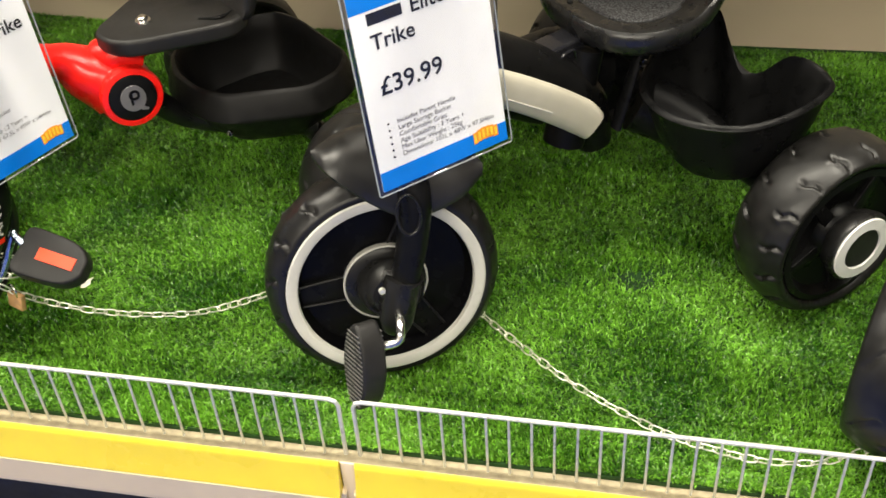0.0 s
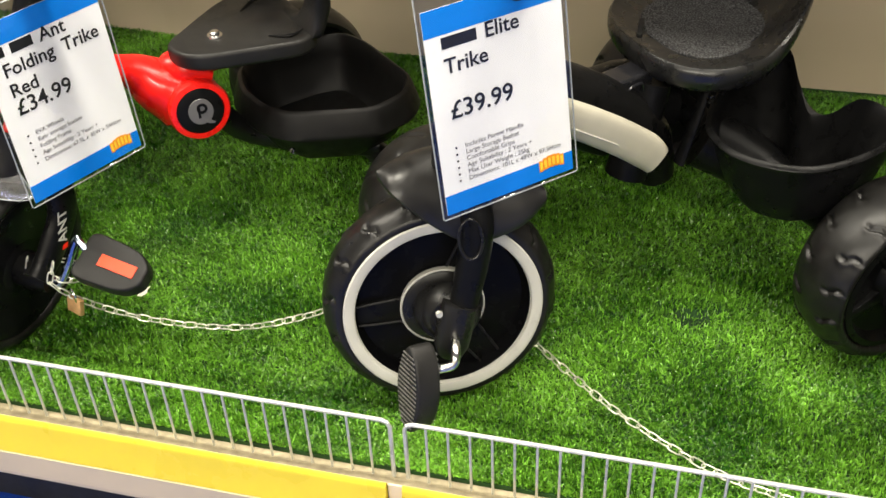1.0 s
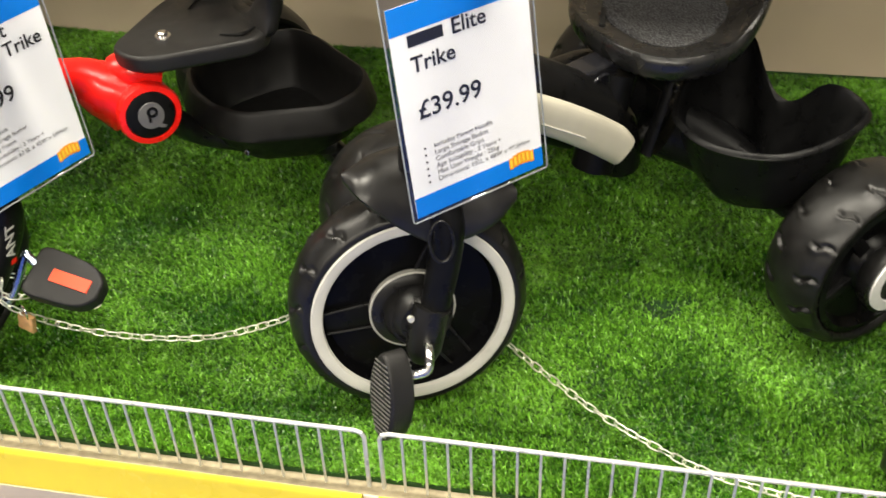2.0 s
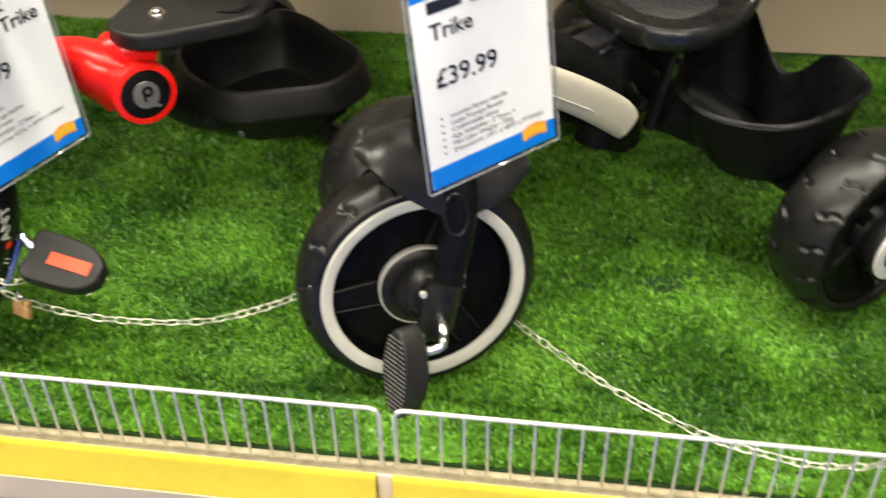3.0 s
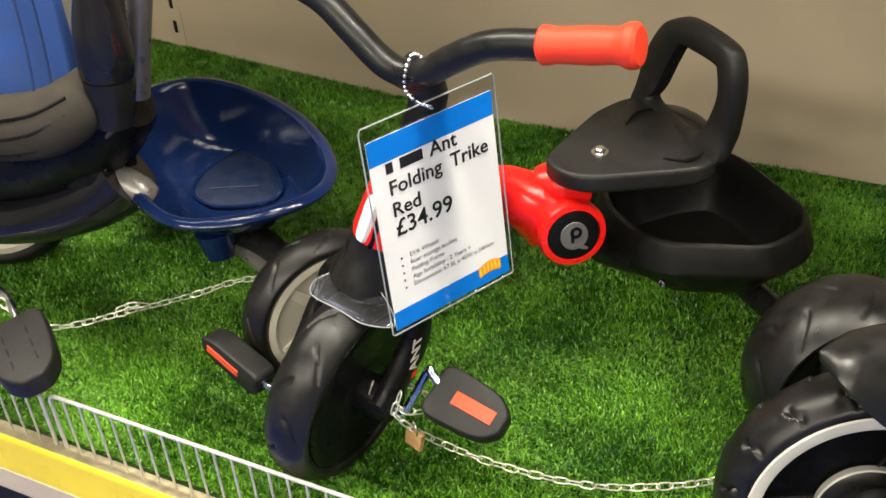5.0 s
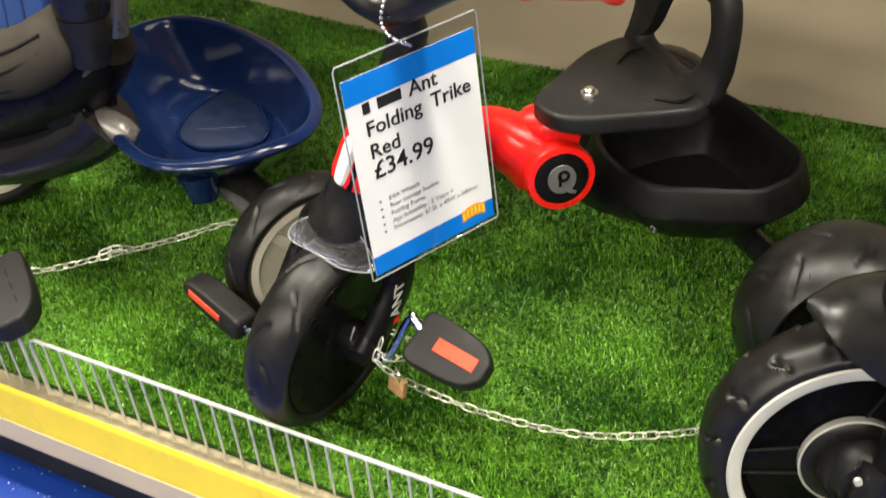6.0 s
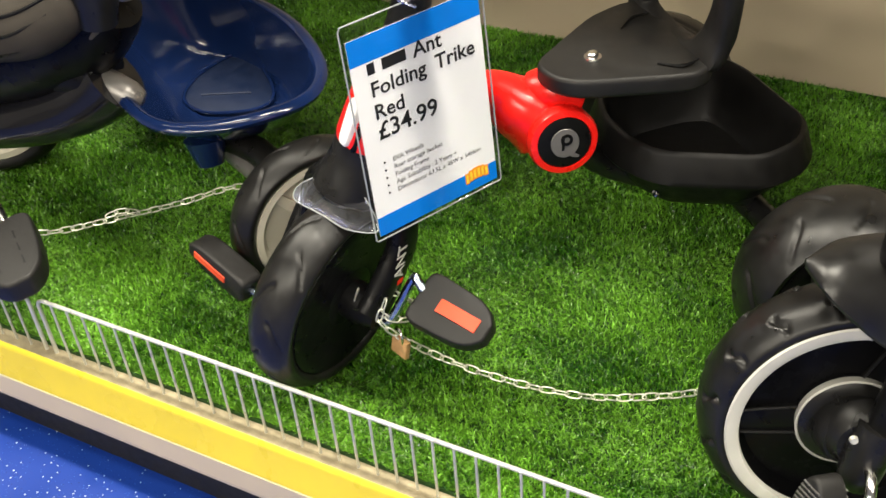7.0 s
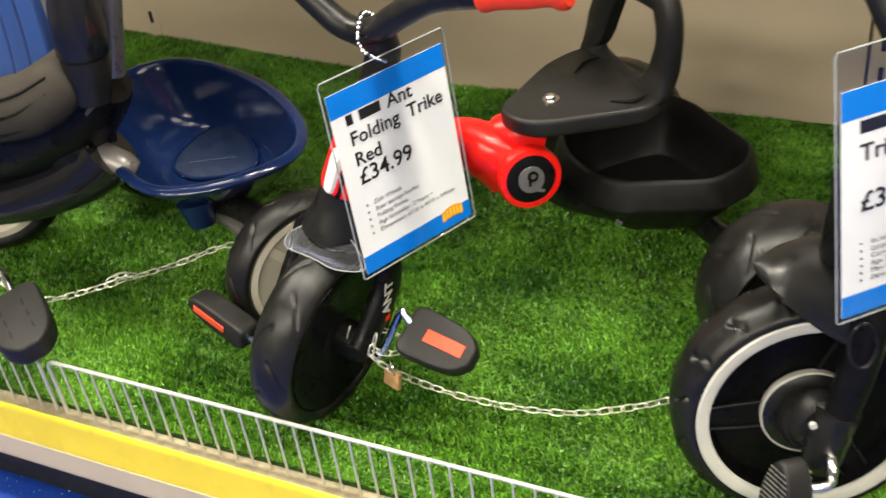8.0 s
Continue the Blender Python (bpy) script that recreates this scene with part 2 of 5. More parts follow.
def round_outline(pts, n=6):
    """A closed smooth outline through the given points."""
    m = len(pts)
    out = []
    for i in range(m):
        a, b, c, d = (Vector((*pts[(i + k) % m], 0)) for k in (-1, 0, 1, 2))
        for k in range(n):
            t = k / n
            p = 0.5 * ((2 * b) + (c - a) * t + (2 * a - 5 * b + 4 * c - d) * t * t + (3 * b - a - 3 * c + d) * t ** 3)
            out.append((p.x, p.y))
    return out


def block(bm, lo, hi, bevel=0.0, segments=2):
    lo, hi = Vector(lo), Vector(hi)
    made = bmesh.ops.create_cube(bm, size=1)["verts"]
    for v in made:
        v.co = Vector(((lo[i] + hi[i]) / 2 + v.co[i] * (hi[i] - lo[i]) for i in range(3)))
    if bevel:
        es = list({e for v in made for e in v.link_edges})
        bmesh.ops.bevel(bm, geom=es, offset=bevel, segments=segments, affect="EDGES", profile=0.5)
    return bm


def extrude_x(bm, profile, x0, x1, cuts=1):
    """A (y, z) profile drawn out along x."""
    rings = [[Vector((x0 + (x1 - x0) * i / cuts, y, z)) for y, z in profile] for i in range(cuts + 1)]
    return skin(bm, rings)


# ---- setting ----
def setting(name, bm, material, label, category, smooth=False):
    ob = part(name, bm, material, None, smooth=smooth)
    return tagged(ob, label, category, kind="structure")


FLOOR_Z, DECK_Z = -0.150, -0.012
FRONT = 0.838
bm = block(bmesh.new(), (-3.2, -1.8, FLOOR_Z - 0.05), (3.2, 2.2, FLOOR_Z))
setting("floor", bm, M_FLOOR, "blue vinyl shop floor with white speckles", "floor")
bm = block(bmesh.new(), (-3.2, FRONT + 0.008, FLOOR_Z + 0.001), (3.2, 1.64, DECK_Z - 0.002))
setting("display_base", bm, M_KICK, "low black display base under the grass", "base")
bm = block(bmesh.new(), (-3.2, FRONT - 0.01, -0.030), (3.2, 1.635, DECK_Z), 0.002)
setting("deck", bm, M_DECK, "cream deck board with a worn front edge", "shelf deck")
for k, (x0, x1) in enumerate(((-1.9, -0.0945), (-0.083, 1.4))):
    bm = extrude_x(bmesh.new(), [(FRONT - 0.0105, -0.045), (FRONT - 0.0105, -0.092), (FRONT - 0.0165, -0.096), (FRONT - 0.0175, -0.090), (FRONT - 0.0175, -0.049)], x0 - 0.002, x1 + 0.002)
    setting("fascia_%d" % (k + 1), bm, M_FASCIA, "cream white steel fascia of the display base", "fascia")
bm = block(bmesh.new(), (-3.2, FRONT - 0.004, FLOOR_Z), (3.2, FRONT + 0.006, -0.085))
setting("kick_strip", bm, M_KICK, "black kick strip along the floor", "kick strip")

# back wall: steel panels between slotted uprights
BEND = V(-0.70, 1.632, 0)


def wall_panel(name, a, b, label):
    a, b = Vector(a), Vector(b)
    d = (b - a).normalized()
    n = V(d.y, -d.x, 0)
    bm = bmesh.new()
    ring = lambda p: [p - n * 0.0 + V(0, 0, -0.02), p + n * -0.03 + V(0, 0, -0.02), p + n * -0.03 + V(0, 0, 1.3), p + V(0, 0, 1.3)]
    skin(bm, [ring(a), ring(b)])
    return setting(name, bm, M_WALL, label, "wall")


wall_panel("wall_back_1", (-1.32, 1.691, 0), BEND, "beige painted steel back panel")
wall_panel("wall_back_2", BEND, (-0.110, 1.640, 0), "beige painted steel back panel")
wall_panel("wall_back_3", (-0.070, 1.640, 0), (1.6, 1.66, 0), "beige painted steel back panel")
wall_panel("wall_back_4", (-2.6, 1.81, 0), (-1.34, 1.693, 0), "beige painted steel back panel")
for ux, uy in ((-0.090, 1.641), (-1.33, 1.693)):
    up = thing("slotted_upright", (ux, uy, 0), "beige slotted steel upright between wall panels", "upright", kind="structure")
    bm = block(bmesh.new(), (ux - 0.016, uy - 0.004, -0.02), (ux + 0.016, uy + 0.02, 1.3), 0.002)
    part("post", bm, M_WALL, up, smooth=False)
    for k in range(18):
        z = 0.02 + 0.045 * k
        bm = block(bmesh.new(), (ux - 0.0035, uy - 0.0055, z), (ux + 0.0035, uy - 0.003, z + 0.022), 0.001)
        part("slot", bm, M_SLOT, up, "dark open slot")

# unseen board, added only to keep the near lamps off the back grass
bm = block(bmesh.new(), (-2.6, 1.105, 0.97), (1.6, 1.66, 1.00))
setting("ceiling_shade_board", bm, M_ROOM, "unseen grey board added to shade the back of the display", "ceiling")

# shop shell that closes the place
ROOM = 2.35 / K
for name, lo, hi in (("wall_aisle", (-3.2, -1.85, FLOOR_Z), (3.2, -1.8, ROOM)), ("wall_left", (-3.25, -1.8, FLOOR_Z), (-3.2, 2.2, ROOM)),
                     ("wall_right", (3.2, -1.8, FLOOR_Z), (3.25, 2.2, ROOM)), ("wall_rear", (-3.2, 2.2, FLOOR_Z), (3.2, 2.25, ROOM))):
    setting(name, block(bmesh.new(), lo, hi), M_ROOM, "plain painted shop wall", "wall")
setting("ceiling", block(bmesh.new(), (-3.25, -1.85, ROOM), (3.25, 2.25, ROOM + 0.05)), M_ROOM, "plain pale shop ceiling", "ceiling")


# ---- plastic grass ----
def grass():
    bm = block(bmesh.new(), (-1.9, FRONT + 0.007, DECK_Z), (1.3, 1.73, -0.007))
    setting("grass_mat", bm, M_MAT, "dark green woven backing of plastic grass", "grass mat")
    rng = np.random.default_rng(4)
    n = 900000
    x = rng.uniform(-1.75, 1.0, n)
    y = FRONT + 0.008 + (1.725 - FRONT - 0.008) * rng.uniform(0, 1, n) ** 1.25
    wall = np.where(x < -0.70, 1.632 - (x + 0.70) * 0.0953, 1.634)
    # a trodden patch, thinnest in its middle
    bare = np.clip(1.25 - np.hypot((x - 0.163) / 1.5, y - 1.118) / 0.026 + 0.3 * np.sin(90 * x) * np.sin(70 * y), 0, 1)
    keep = (x > -1.22 - (y - 0.84) * 0.5) & (x < 0.45 + (y - 0.84) * 0.35) & (y < wall - 0.002) & (rng.uniform(0, 1, len(x)) > 0.85 * bare)
    x, y = x[keep], y[keep]
    n = len(x)
    # combed in tufts: the lean follows a slow swirl, with strays
    swirl = 2.2 * np.sin(3.1 * x + 1.7 * np.sin(4.3 * y)) + 1.8 * np.sin(5.7 * y + 2.1 * np.sin(3.9 * x)) + rng.normal(0, 2.2, n)
    lean = np.clip(rng.normal(0.92, 0.36, n) + 0.3 * np.sin(17 * x + 3 * np.sin(13 * y)), 0.05, 1.45)
    length = rng.uniform(0.0045, 0.0095, n)
    width = rng.uniform(0.00045, 0.0009, n)
    dx, dy = np.cos(swirl), np.sin(swirl)
    turn = rng.uniform(0, math.pi, n)
    wx, wy = np.cos(turn) * width, np.sin(turn) * width
    base = np.stack([x, y, np.full(n, -0.0065)], 1)
    mid = base + np.stack([dx * np.sin(lean * 0.5), dy * np.sin(lean * 0.5), np.cos(lean * 0.5)], 1) * (length * 0.55)[:, None]
    tip = mid + np.stack([dx * np.sin(lean * 1.3), dy * np.sin(lean * 1.3), np.cos(lean * 1.3)], 1) * (length * 0.45)[:, None]
    side = np.stack([wx, wy, np.zeros(n)], 1)
    co = np.stack([base - side, base + side, mid - side * 0.9, mid + side * 0.9, tip], 1).reshape(-1, 3) * K
    idx = np.arange(n)[:, None] * 5
    quads = idx + np.array([[0, 1, 3, 2]])
    tris = idx + np.array([[2, 3, 4]])
    loops = np.concatenate([quads, tris], 1).ravel()
    me = bpy.data.meshes.new("grass")
    me.vertices.add(len(co))
    me.vertices.foreach_set("co", co.ravel())
    me.loops.add(len(loops))
    me.loops.foreach_set("vertex_index", loops.astype(np.int32))
    me.polygons.add(2 * n)
    start = (np.arange(n)[:, None] * 7 + np.array([[0, 4]])).ravel()
    me.polygons.foreach_set("loop_start", start.astype(np.int32))
    me.update(calc_edges=True)
    me.materials.append(M_GRASS)
    tagged(new("grass", me), "bright green plastic grass with flattened patches", "grass", kind="stuff")


grass()


# ---- yellow price strips and wire risers along the front ----
def price_strip(x0, x1):
    t = thing("price_strip", ((x0 + x1) / 2, FRONT - 0.012, -0.03), "glossy yellow plastic price strip on the shelf edge", "price strip", "price strips along the shelf")
    y = FRONT - 0.011
    bm = extrude_x(bmesh.new(), [(y, -0.009), (y - 0.003, -0.0045), (y - 0.0055, -0.007), (y - 0.0065, -0.012), (y - 0.0085, -0.027), (y - 0.0125, -0.042), (y - 0.0135, -0.0475), (y - 0.0105, -0.050), (y - 0.006, -0.0485), (y, -0.046)], x0, x1)
    part("strip", bm, M_STRIP, t)
    bm = extrude_x(bmesh.new(), [(y - 0.0136, -0.0477), (y - 0.0142, -0.0492), (y - 0.0130, -0.0510), (y - 0.0105, -0.0505)], x0, x1)
    part("lip", bm, M_LIP, t, "pale lower lip")
    return t


price_strip(-1.88, -0.0965)
price_strip(-0.0805, 1.38)


def wire_riser(x0, x1):
    """A low wire fence panel with rounded top corners."""
    t = thing("wire_riser", ((x0 + x1) / 2, FRONT + 0.002, DECK_Z), "low galvanised wire riser along the shelf edge", "wire riser", "wire risers along the shelf")
    z0, z1, y, c = -0.028, 0.0625, FRONT + 0.002, 0.008
    loop = [V(x0, y, z0), V(x0, y, z1 - c), V(x0 + c * 0.3, y, z1 - c * 0.3), V(x0 + c, y, z1), V((x0 + x1) / 2, y, z1), V(x1 - c, y, z1), V(x1 - c * 0.3, y, z1 - c * 0.3), V(x1, y, z1 - c), V(x1, y, z0)]
    part("frame", tube(bmesh.new(), loop, 0.0021, 10, 1), M_WIRE, t)
    n = round((x1 - x0) / 0.0204)
    first = None
    for k in range(1, n):
        x = x0 + (x1 - x0) * k / n
        if first is None:
            bm = tube(bmesh.new(), [V(x, y - 0.0015, z0 + 0.002), V(x, y - 0.0015, z1 + 0.001)], 0.0013, 8, 1)
            first = (part("wire", bm, M_WIRE, t), x)
        else:
            ob = new("wire", first[0].data)
            ob.parent = t
            ob.location = (K * (x - first[1]), 0, 0)
    return t


wire_riser(-0.829, -0.0935)
wire_riser(-0.0795, 0.656)
wire_riser(-1.58, -0.843)
bm = block(bmesh.new(), (-0.0955, FRONT - 0.013, -0.10), (-0.0815, FRONT - 0.0105, -0.008), 0.001)
br = thing("shelf_bracket", (-0.088, FRONT - 0.012, -0.05), "white slotted steel bracket between price strips", "bracket")
part("plate", bm, M_FASCIA, br)
for k in (0, 1):
    bm = block(bmesh.new(), (-0.0935 + 0.0065 * k, FRONT - 0.0137, -0.075), (-0.0905 + 0.0065 * k, FRONT - 0.0128, -0.066))
    part("slot", bm, M_SLOT, br, "dark slot")


# ---- wheels ----
def tyre_profile(R, r, w, n=26):
    """Half-round crown from one bead to the other, closed inside."""
    pts = []
    for k in range(n + 1):
        s = -1 + 2 * k / n
        drop = abs(s) ** 2.5
        pts.append((R - (R - r) * 0.55 * drop, s * w / 2))
    pts = [(r, -w / 2 * 0.86), (r + (R - r) * 0.25, -w / 2 * 0.99)] + pts + [(r + (R - r) * 0.25, w / 2 * 0.99), (r, w / 2 * 0.86)]
    return pts


def notched(count, w, wave):
    """Short wavy grooves across both shoulders."""
    def f(t, k, r, s):
        q = abs(s) / (w / 2)
        if q < 0.3 or q > 0.93:
            return 0.0
        ph = (t * count / (2 * math.pi) + (0.5 if s < 0 else 0)) % 1.0
        mid = 0.5 + 0.09 * math.sin((q - 0.3) / 0.63 * 2 * math.pi) * wave
        d = (ph - mid) * 2 * math.pi / count * 0.11
        ends = min(1, (q - 0.3) * 9, (0.93 - q) * 9)
        return -0.0044 * ends * math.exp(-(d / 0.0019) ** 2) + 0.0013 * ends * math.exp(-((d - 0.005) / 0.003) ** 2)
    return f


def swept(count, w):
    """Long curved grooves that sweep from the crown to the shoulder."""
    def f(t, k, r, s):
        q = s / (w / 2)
        out = 0.0
        for sign in (1, -1):
            p = q * sign
            if 0.02 < p < 0.86:
                ph = (t * count / (2 * math.pi) + (0 if sign > 0 else 0.5) - 0.62 * (p ** 1.8)) % 1.0
                d = (ph - 0.5) * 2 * math.pi / count * 0.11 * 0.75
                ends = min(1, (p - 0.02) * 8, (0.86 - p) * 8)
                out -= 0.0028 * ends * math.exp(-(d / 0.0019) ** 2)
        return out
    return f


def wheel(parent, name, c, n, R, w, style, hub):
    """hub: ring (pale rim ring over a dark dish), cream (cream disc), dark (plain dark disc), cap (dark disc with a white ring cap)."""
    c, n = Vector(c), Vector(n).normalized()
    wh = thing(name, c, "", "")
    wh.location = K * c - spot(parent)
    wh.parent = parent
    r = R * 0.80
    groove = {"notch": notched(16, w, 1.0), "sweep": swept(9, w), "plain": None}[style]
    bm = lathe(bmesh.new(), tyre_profile(R, r, w), c, n, 300, closed=True, shift=groove)
    part("tyre", bm, M_TYRE, wh, sharp=60)
    h = w / 2
    if hub == "ring":
        bm = lathe(bmesh.new(), [(R * 0.77, h * 0.80), (R * 0.838, h * 0.985), (R * 0.847, h * 1.03), (R * 0.835, h * 1.07), (R * 0.775, h * 1.08), (R * 0.752, h * 1.04), (R * 0.742, h * 0.9)], c, n, 96, closed=True)
        part("rim_ring", bm, M_RING, wh, "pale grey ring")
        bm = lathe(bmesh.new(), [(R * 0.81, -h * 0.8), (R * 0.81, h * 0.8), (R * 0.77, h * 0.92), (R * 0.75, h * 0.7), (R * 0.70, h * 0.35), (R * 0.36, h * 0.38), (R * 0.34, h * 0.62), (R * 0.02, h * 0.64)], c, n, 72)
        part("dish", bm, M_NAVYBLACK, wh)
        nn, a, b = axes(n)
        for k in range(3):
            t = 2 * math.pi * (k + 0.02) / 3
            e, f = a * math.cos(t) + b * math.sin(t), -a * math.sin(t) + b * math.cos(t)
            o = c + n * (h * 0.50)
            spoke = part("spoke", slab(bmesh.new(), [(R * 0.32, -R * 0.115), (R * 0.74, -R * 0.095), (R * 0.745, 0), (R * 0.74, R * 0.095), (R * 0.32, R * 0.115)], o, e, f, 0.010, 0.002), M_BLACK, wh)
            for q in (1, -1):
                line = [o + e * (R * x) + f * (R * y * q) + n * 0.001 for x, y in ((0.34, 0.112), (0.56, 0.105), (0.72, 0.095))]
                part("spoke_rib", tube(bmesh.new(), line, 0.0014, 6, 4), M_SATIN, spoke)
        bm = lathe(bmesh.new(), [(R * 0.355, h * 0.5), (R * 0.362, h * 0.74), (R * 0.352, h * 0.78), (R * 0.342, h * 0.74), (R * 0.355, h * 0.5)], c, n, 64, closed=True)
        part("hub_ring", bm, M_RING, wh, "thin pale hub ring")
        bm = lathe(bmesh.new(), [(R * 0.35, h * 0.3), (R * 0.35, h * 0.72), (R * 0.33, h * 0.8), (R * 0.26, h * 0.85), (R * 0.235, h * 1.35), (R * 0.21, h * 1.5), (0, h * 1.52)], c, n, 48)
        part("hub", bm, M_SATIN, wh)
    else:
        m = {"cream": M_CREAM, "dark": M_BLACK, "cap": M_BLACK}[hub]
        bm = lathe(bmesh.new(), [(0, -h * 0.6), (R * 0.81, -h * 0.6), (R * 0.81, h * 0.72), (R * 0.79, h * 0.9), (R * 0.72, h * 0.93), (R * 0.66, h * (0.88 if hub == "dark" else 0.62)), (R * 0.34, h * (0.84 if hub == "dark" else 0.5)), (R * 0.30, h * 0.8), (R * 0.27, h * 0.86), (0, h * 0.86)], c, n, 72)
        part("wheel_disc", bm, m, wh, "cream plastic disc" if hub == "cream" else "")
        nn, a, b = axes(n)
        for k in range(0 if hub == "dark" else 5):
            t = 2 * math.pi * (k + 0.3) / 5
            e, f = a * math.cos(t) + b * math.sin(t), -a * math.sin(t) + b * math.cos(t)
            bm = slab(bmesh.new(), [(R * 0.28, -R * 0.08), (R * 0.69, -R * 0.055), (R * 0.69, R * 0.055), (R * 0.28, R * 0.08)], c + n * (h * 0.72), e, f, 0.01, 0.002)
            part("spoke", bm, m, wh)
        if hub == "cap":
            bm = lathe(bmesh.new(), [(R * 0.27, h * 0.8), (R * 0.36, h * 1.0), (R * 0.40, h * 1.35), (R * 0.385, h * 1.5), (0, h * 1.52)], c, n, 48)
            part("hub_cap", bm, M_SATIN, wh)
            bm = lathe(bmesh.new(), [(R * 0.355, h * 1.49), (R * 0.35, h * 1.56), (R * 0.235, h * 1.58), (R * 0.225, h * 1.5)], c, n, 64, closed=True)
            part("cap_ring", bm, M_WHITE, wh, "bright white ring")
            bm = lathe(bmesh.new(), [(R * 0.22, h * 1.5), (R * 0.215, h * 1.545), (0, h * 1.55)], c, n, 48)
            part("cap_badge", bm, M_GRAIN, wh)
    return wh


def pedal(parent, c, along, face, length, width, thick, insert, ridged=False):
    """A tapered, rounded pedal block. along: from the crank outwards; face: its top."""
    c, e, u = Vector(c), Vector(along).normalized(), Vector(face).normalized()
    u = (u - e * u.dot(e)).normalized()
    f = u.cross(e)
    L, W = length / 2, width / 2
    out = round_outline([(-L, -W * 0.92), (-L * 0.3, -W), (L * 0.55, -W * 0.86), (L * 0.95, -W * 0.42), (L, 0), (L * 0.95, W * 0.42), (L * 0.55, W * 0.86), (-L * 0.3, W), (-L, W * 0.92), (-L * 1.04, 0)], 5)
    if ridged:
        out = round_outline([(-L, -W * 0.25), (-L * 0.6, -W * 0.75), (0, -W), (L * 0.6, -W * 0.75), (L, -W * 0.25), (L, W * 0.25), (L * 0.6, W * 0.75), (0, W), (-L * 0.6, W * 0.75), (-L, W * 0.25)], 4)
    bm = slab(bmesh.new(), out, c + u * thick / 2, e, f, thick, thick * 0.18, 4)
    pd = part("pedal", bm, M_GRAIN, parent)
    if not insert and not ridged:
        for k in range(6):
            o = c + u * (thick / 2 + 0.0003) + e * ((k % 3 - 1) * L * 0.42) + f * ((k // 3 - 0.5) * W * 0.75)
            part("tread_slot", slab(bmesh.new(), [(-L * 0.13, -0.0011), (L * 0.13, -0.0011), (L * 0.13, 0.0011), (-L * 0.13, 0.0011)], o, e, f, 0.001, 0.0002, 1), M_SLOT, pd)
    if insert:
        for s in (1, -1):
            o = c + u * s * (thick / 2 + 0.0012)
            bm = slab(bmesh.new(), [(-L * 0.42, -W * 0.26), (L * 0.72, -W * 0.26), (L * 0.72, W * 0.26), (-L * 0.42, W * 0.26)], o, e, f * s, 0.003, 0.0008, 2)
            part("insert", bm, M_REDMARK, pd, "red rubber insert")
    if ridged:
        for k in range(17):
            x = -L * 0.85 + 1.7 * L * k / 16
            half = W * 0.82 * (1 - 0.62 * (x / L) ** 2)
            for s in (1, -1):
                bm = tube(bmesh.new(), [c + e * x + u * s * thick / 2 - f * half, c + e * x + u * s * thick / 2 + f * half], 0.0009, 6, 1)
                part("ridge", bm, M_GREYTUBE, pd)
    return pd


# ---- shared trike parts ----
def handlebar(trike, top, d, grips, rise=1.0):
    """A swan-necked bar through the stem's top; d: the way its right end points."""
    top, d = Vector(top), Vector(d).normalized()
    back = V(-d.y, d.x, 0)
    shape = [(0.0, 0.0, 0.0), (0.022, 0.005, 0.0), (0.048, 0.022, 0.0), (0.083, 0.040, 0.004), (0.126, 0.048, 0.008)]
    right = [top + d * s + V(0, 0, h * rise) + back * b for s, h, b in shape]
    left = [top - d * s + V(0, 0, h * 1.12 * rise) + back * b for s, h, b in shape[1:]]
    ends = [top + d * 0.193 + V(0, 0, 0.058 * rise) + back * 0.018, top - d * 0.193 + V(0, 0, 0.066 * rise) + back * 0.018]
    bar = part("handlebar", tube(bmesh.new(), left[::-1] + right, 0.0118, 16, 8), M_PAINT, trike)
    if grips:
        for a, b in ((right[-1], ends[0]), (left[-1], ends[1])):
            e = (b - a).normalized()
            L = (b - a).length
            prof = [(0.0, -0.002), (0.0125, -0.002), (0.0145, 0.0), (0.0145, 0.004), (0.0132, 0.010), (0.0134, L * 0.3), (0.0140, L * 0.55), (0.0132, L * 0.78), (0.0136, L * 0.86), (0.0160, L * 0.93), (0.0166, L * 0.97), (0.0162, L * 1.03), (0.0135, L * 1.07), (0.006, L * 1.08), (0.0, L * 1.08)]
            part("grip", lathe(bmesh.new(), prof, a, e, 32), M_REDGRIP, trike, "red rubber grip")
    else:
        for a, b in ((right[-1], ends[0]), (left[-1], ends[1])):
            part("grip", tube(bmesh.new(), [a - (b - a) * 0.02, a + (b - a) * 0.5, b], [0.0135, 0.0155, 0.016], 16, 6), M_SATIN, trike)
    return bar


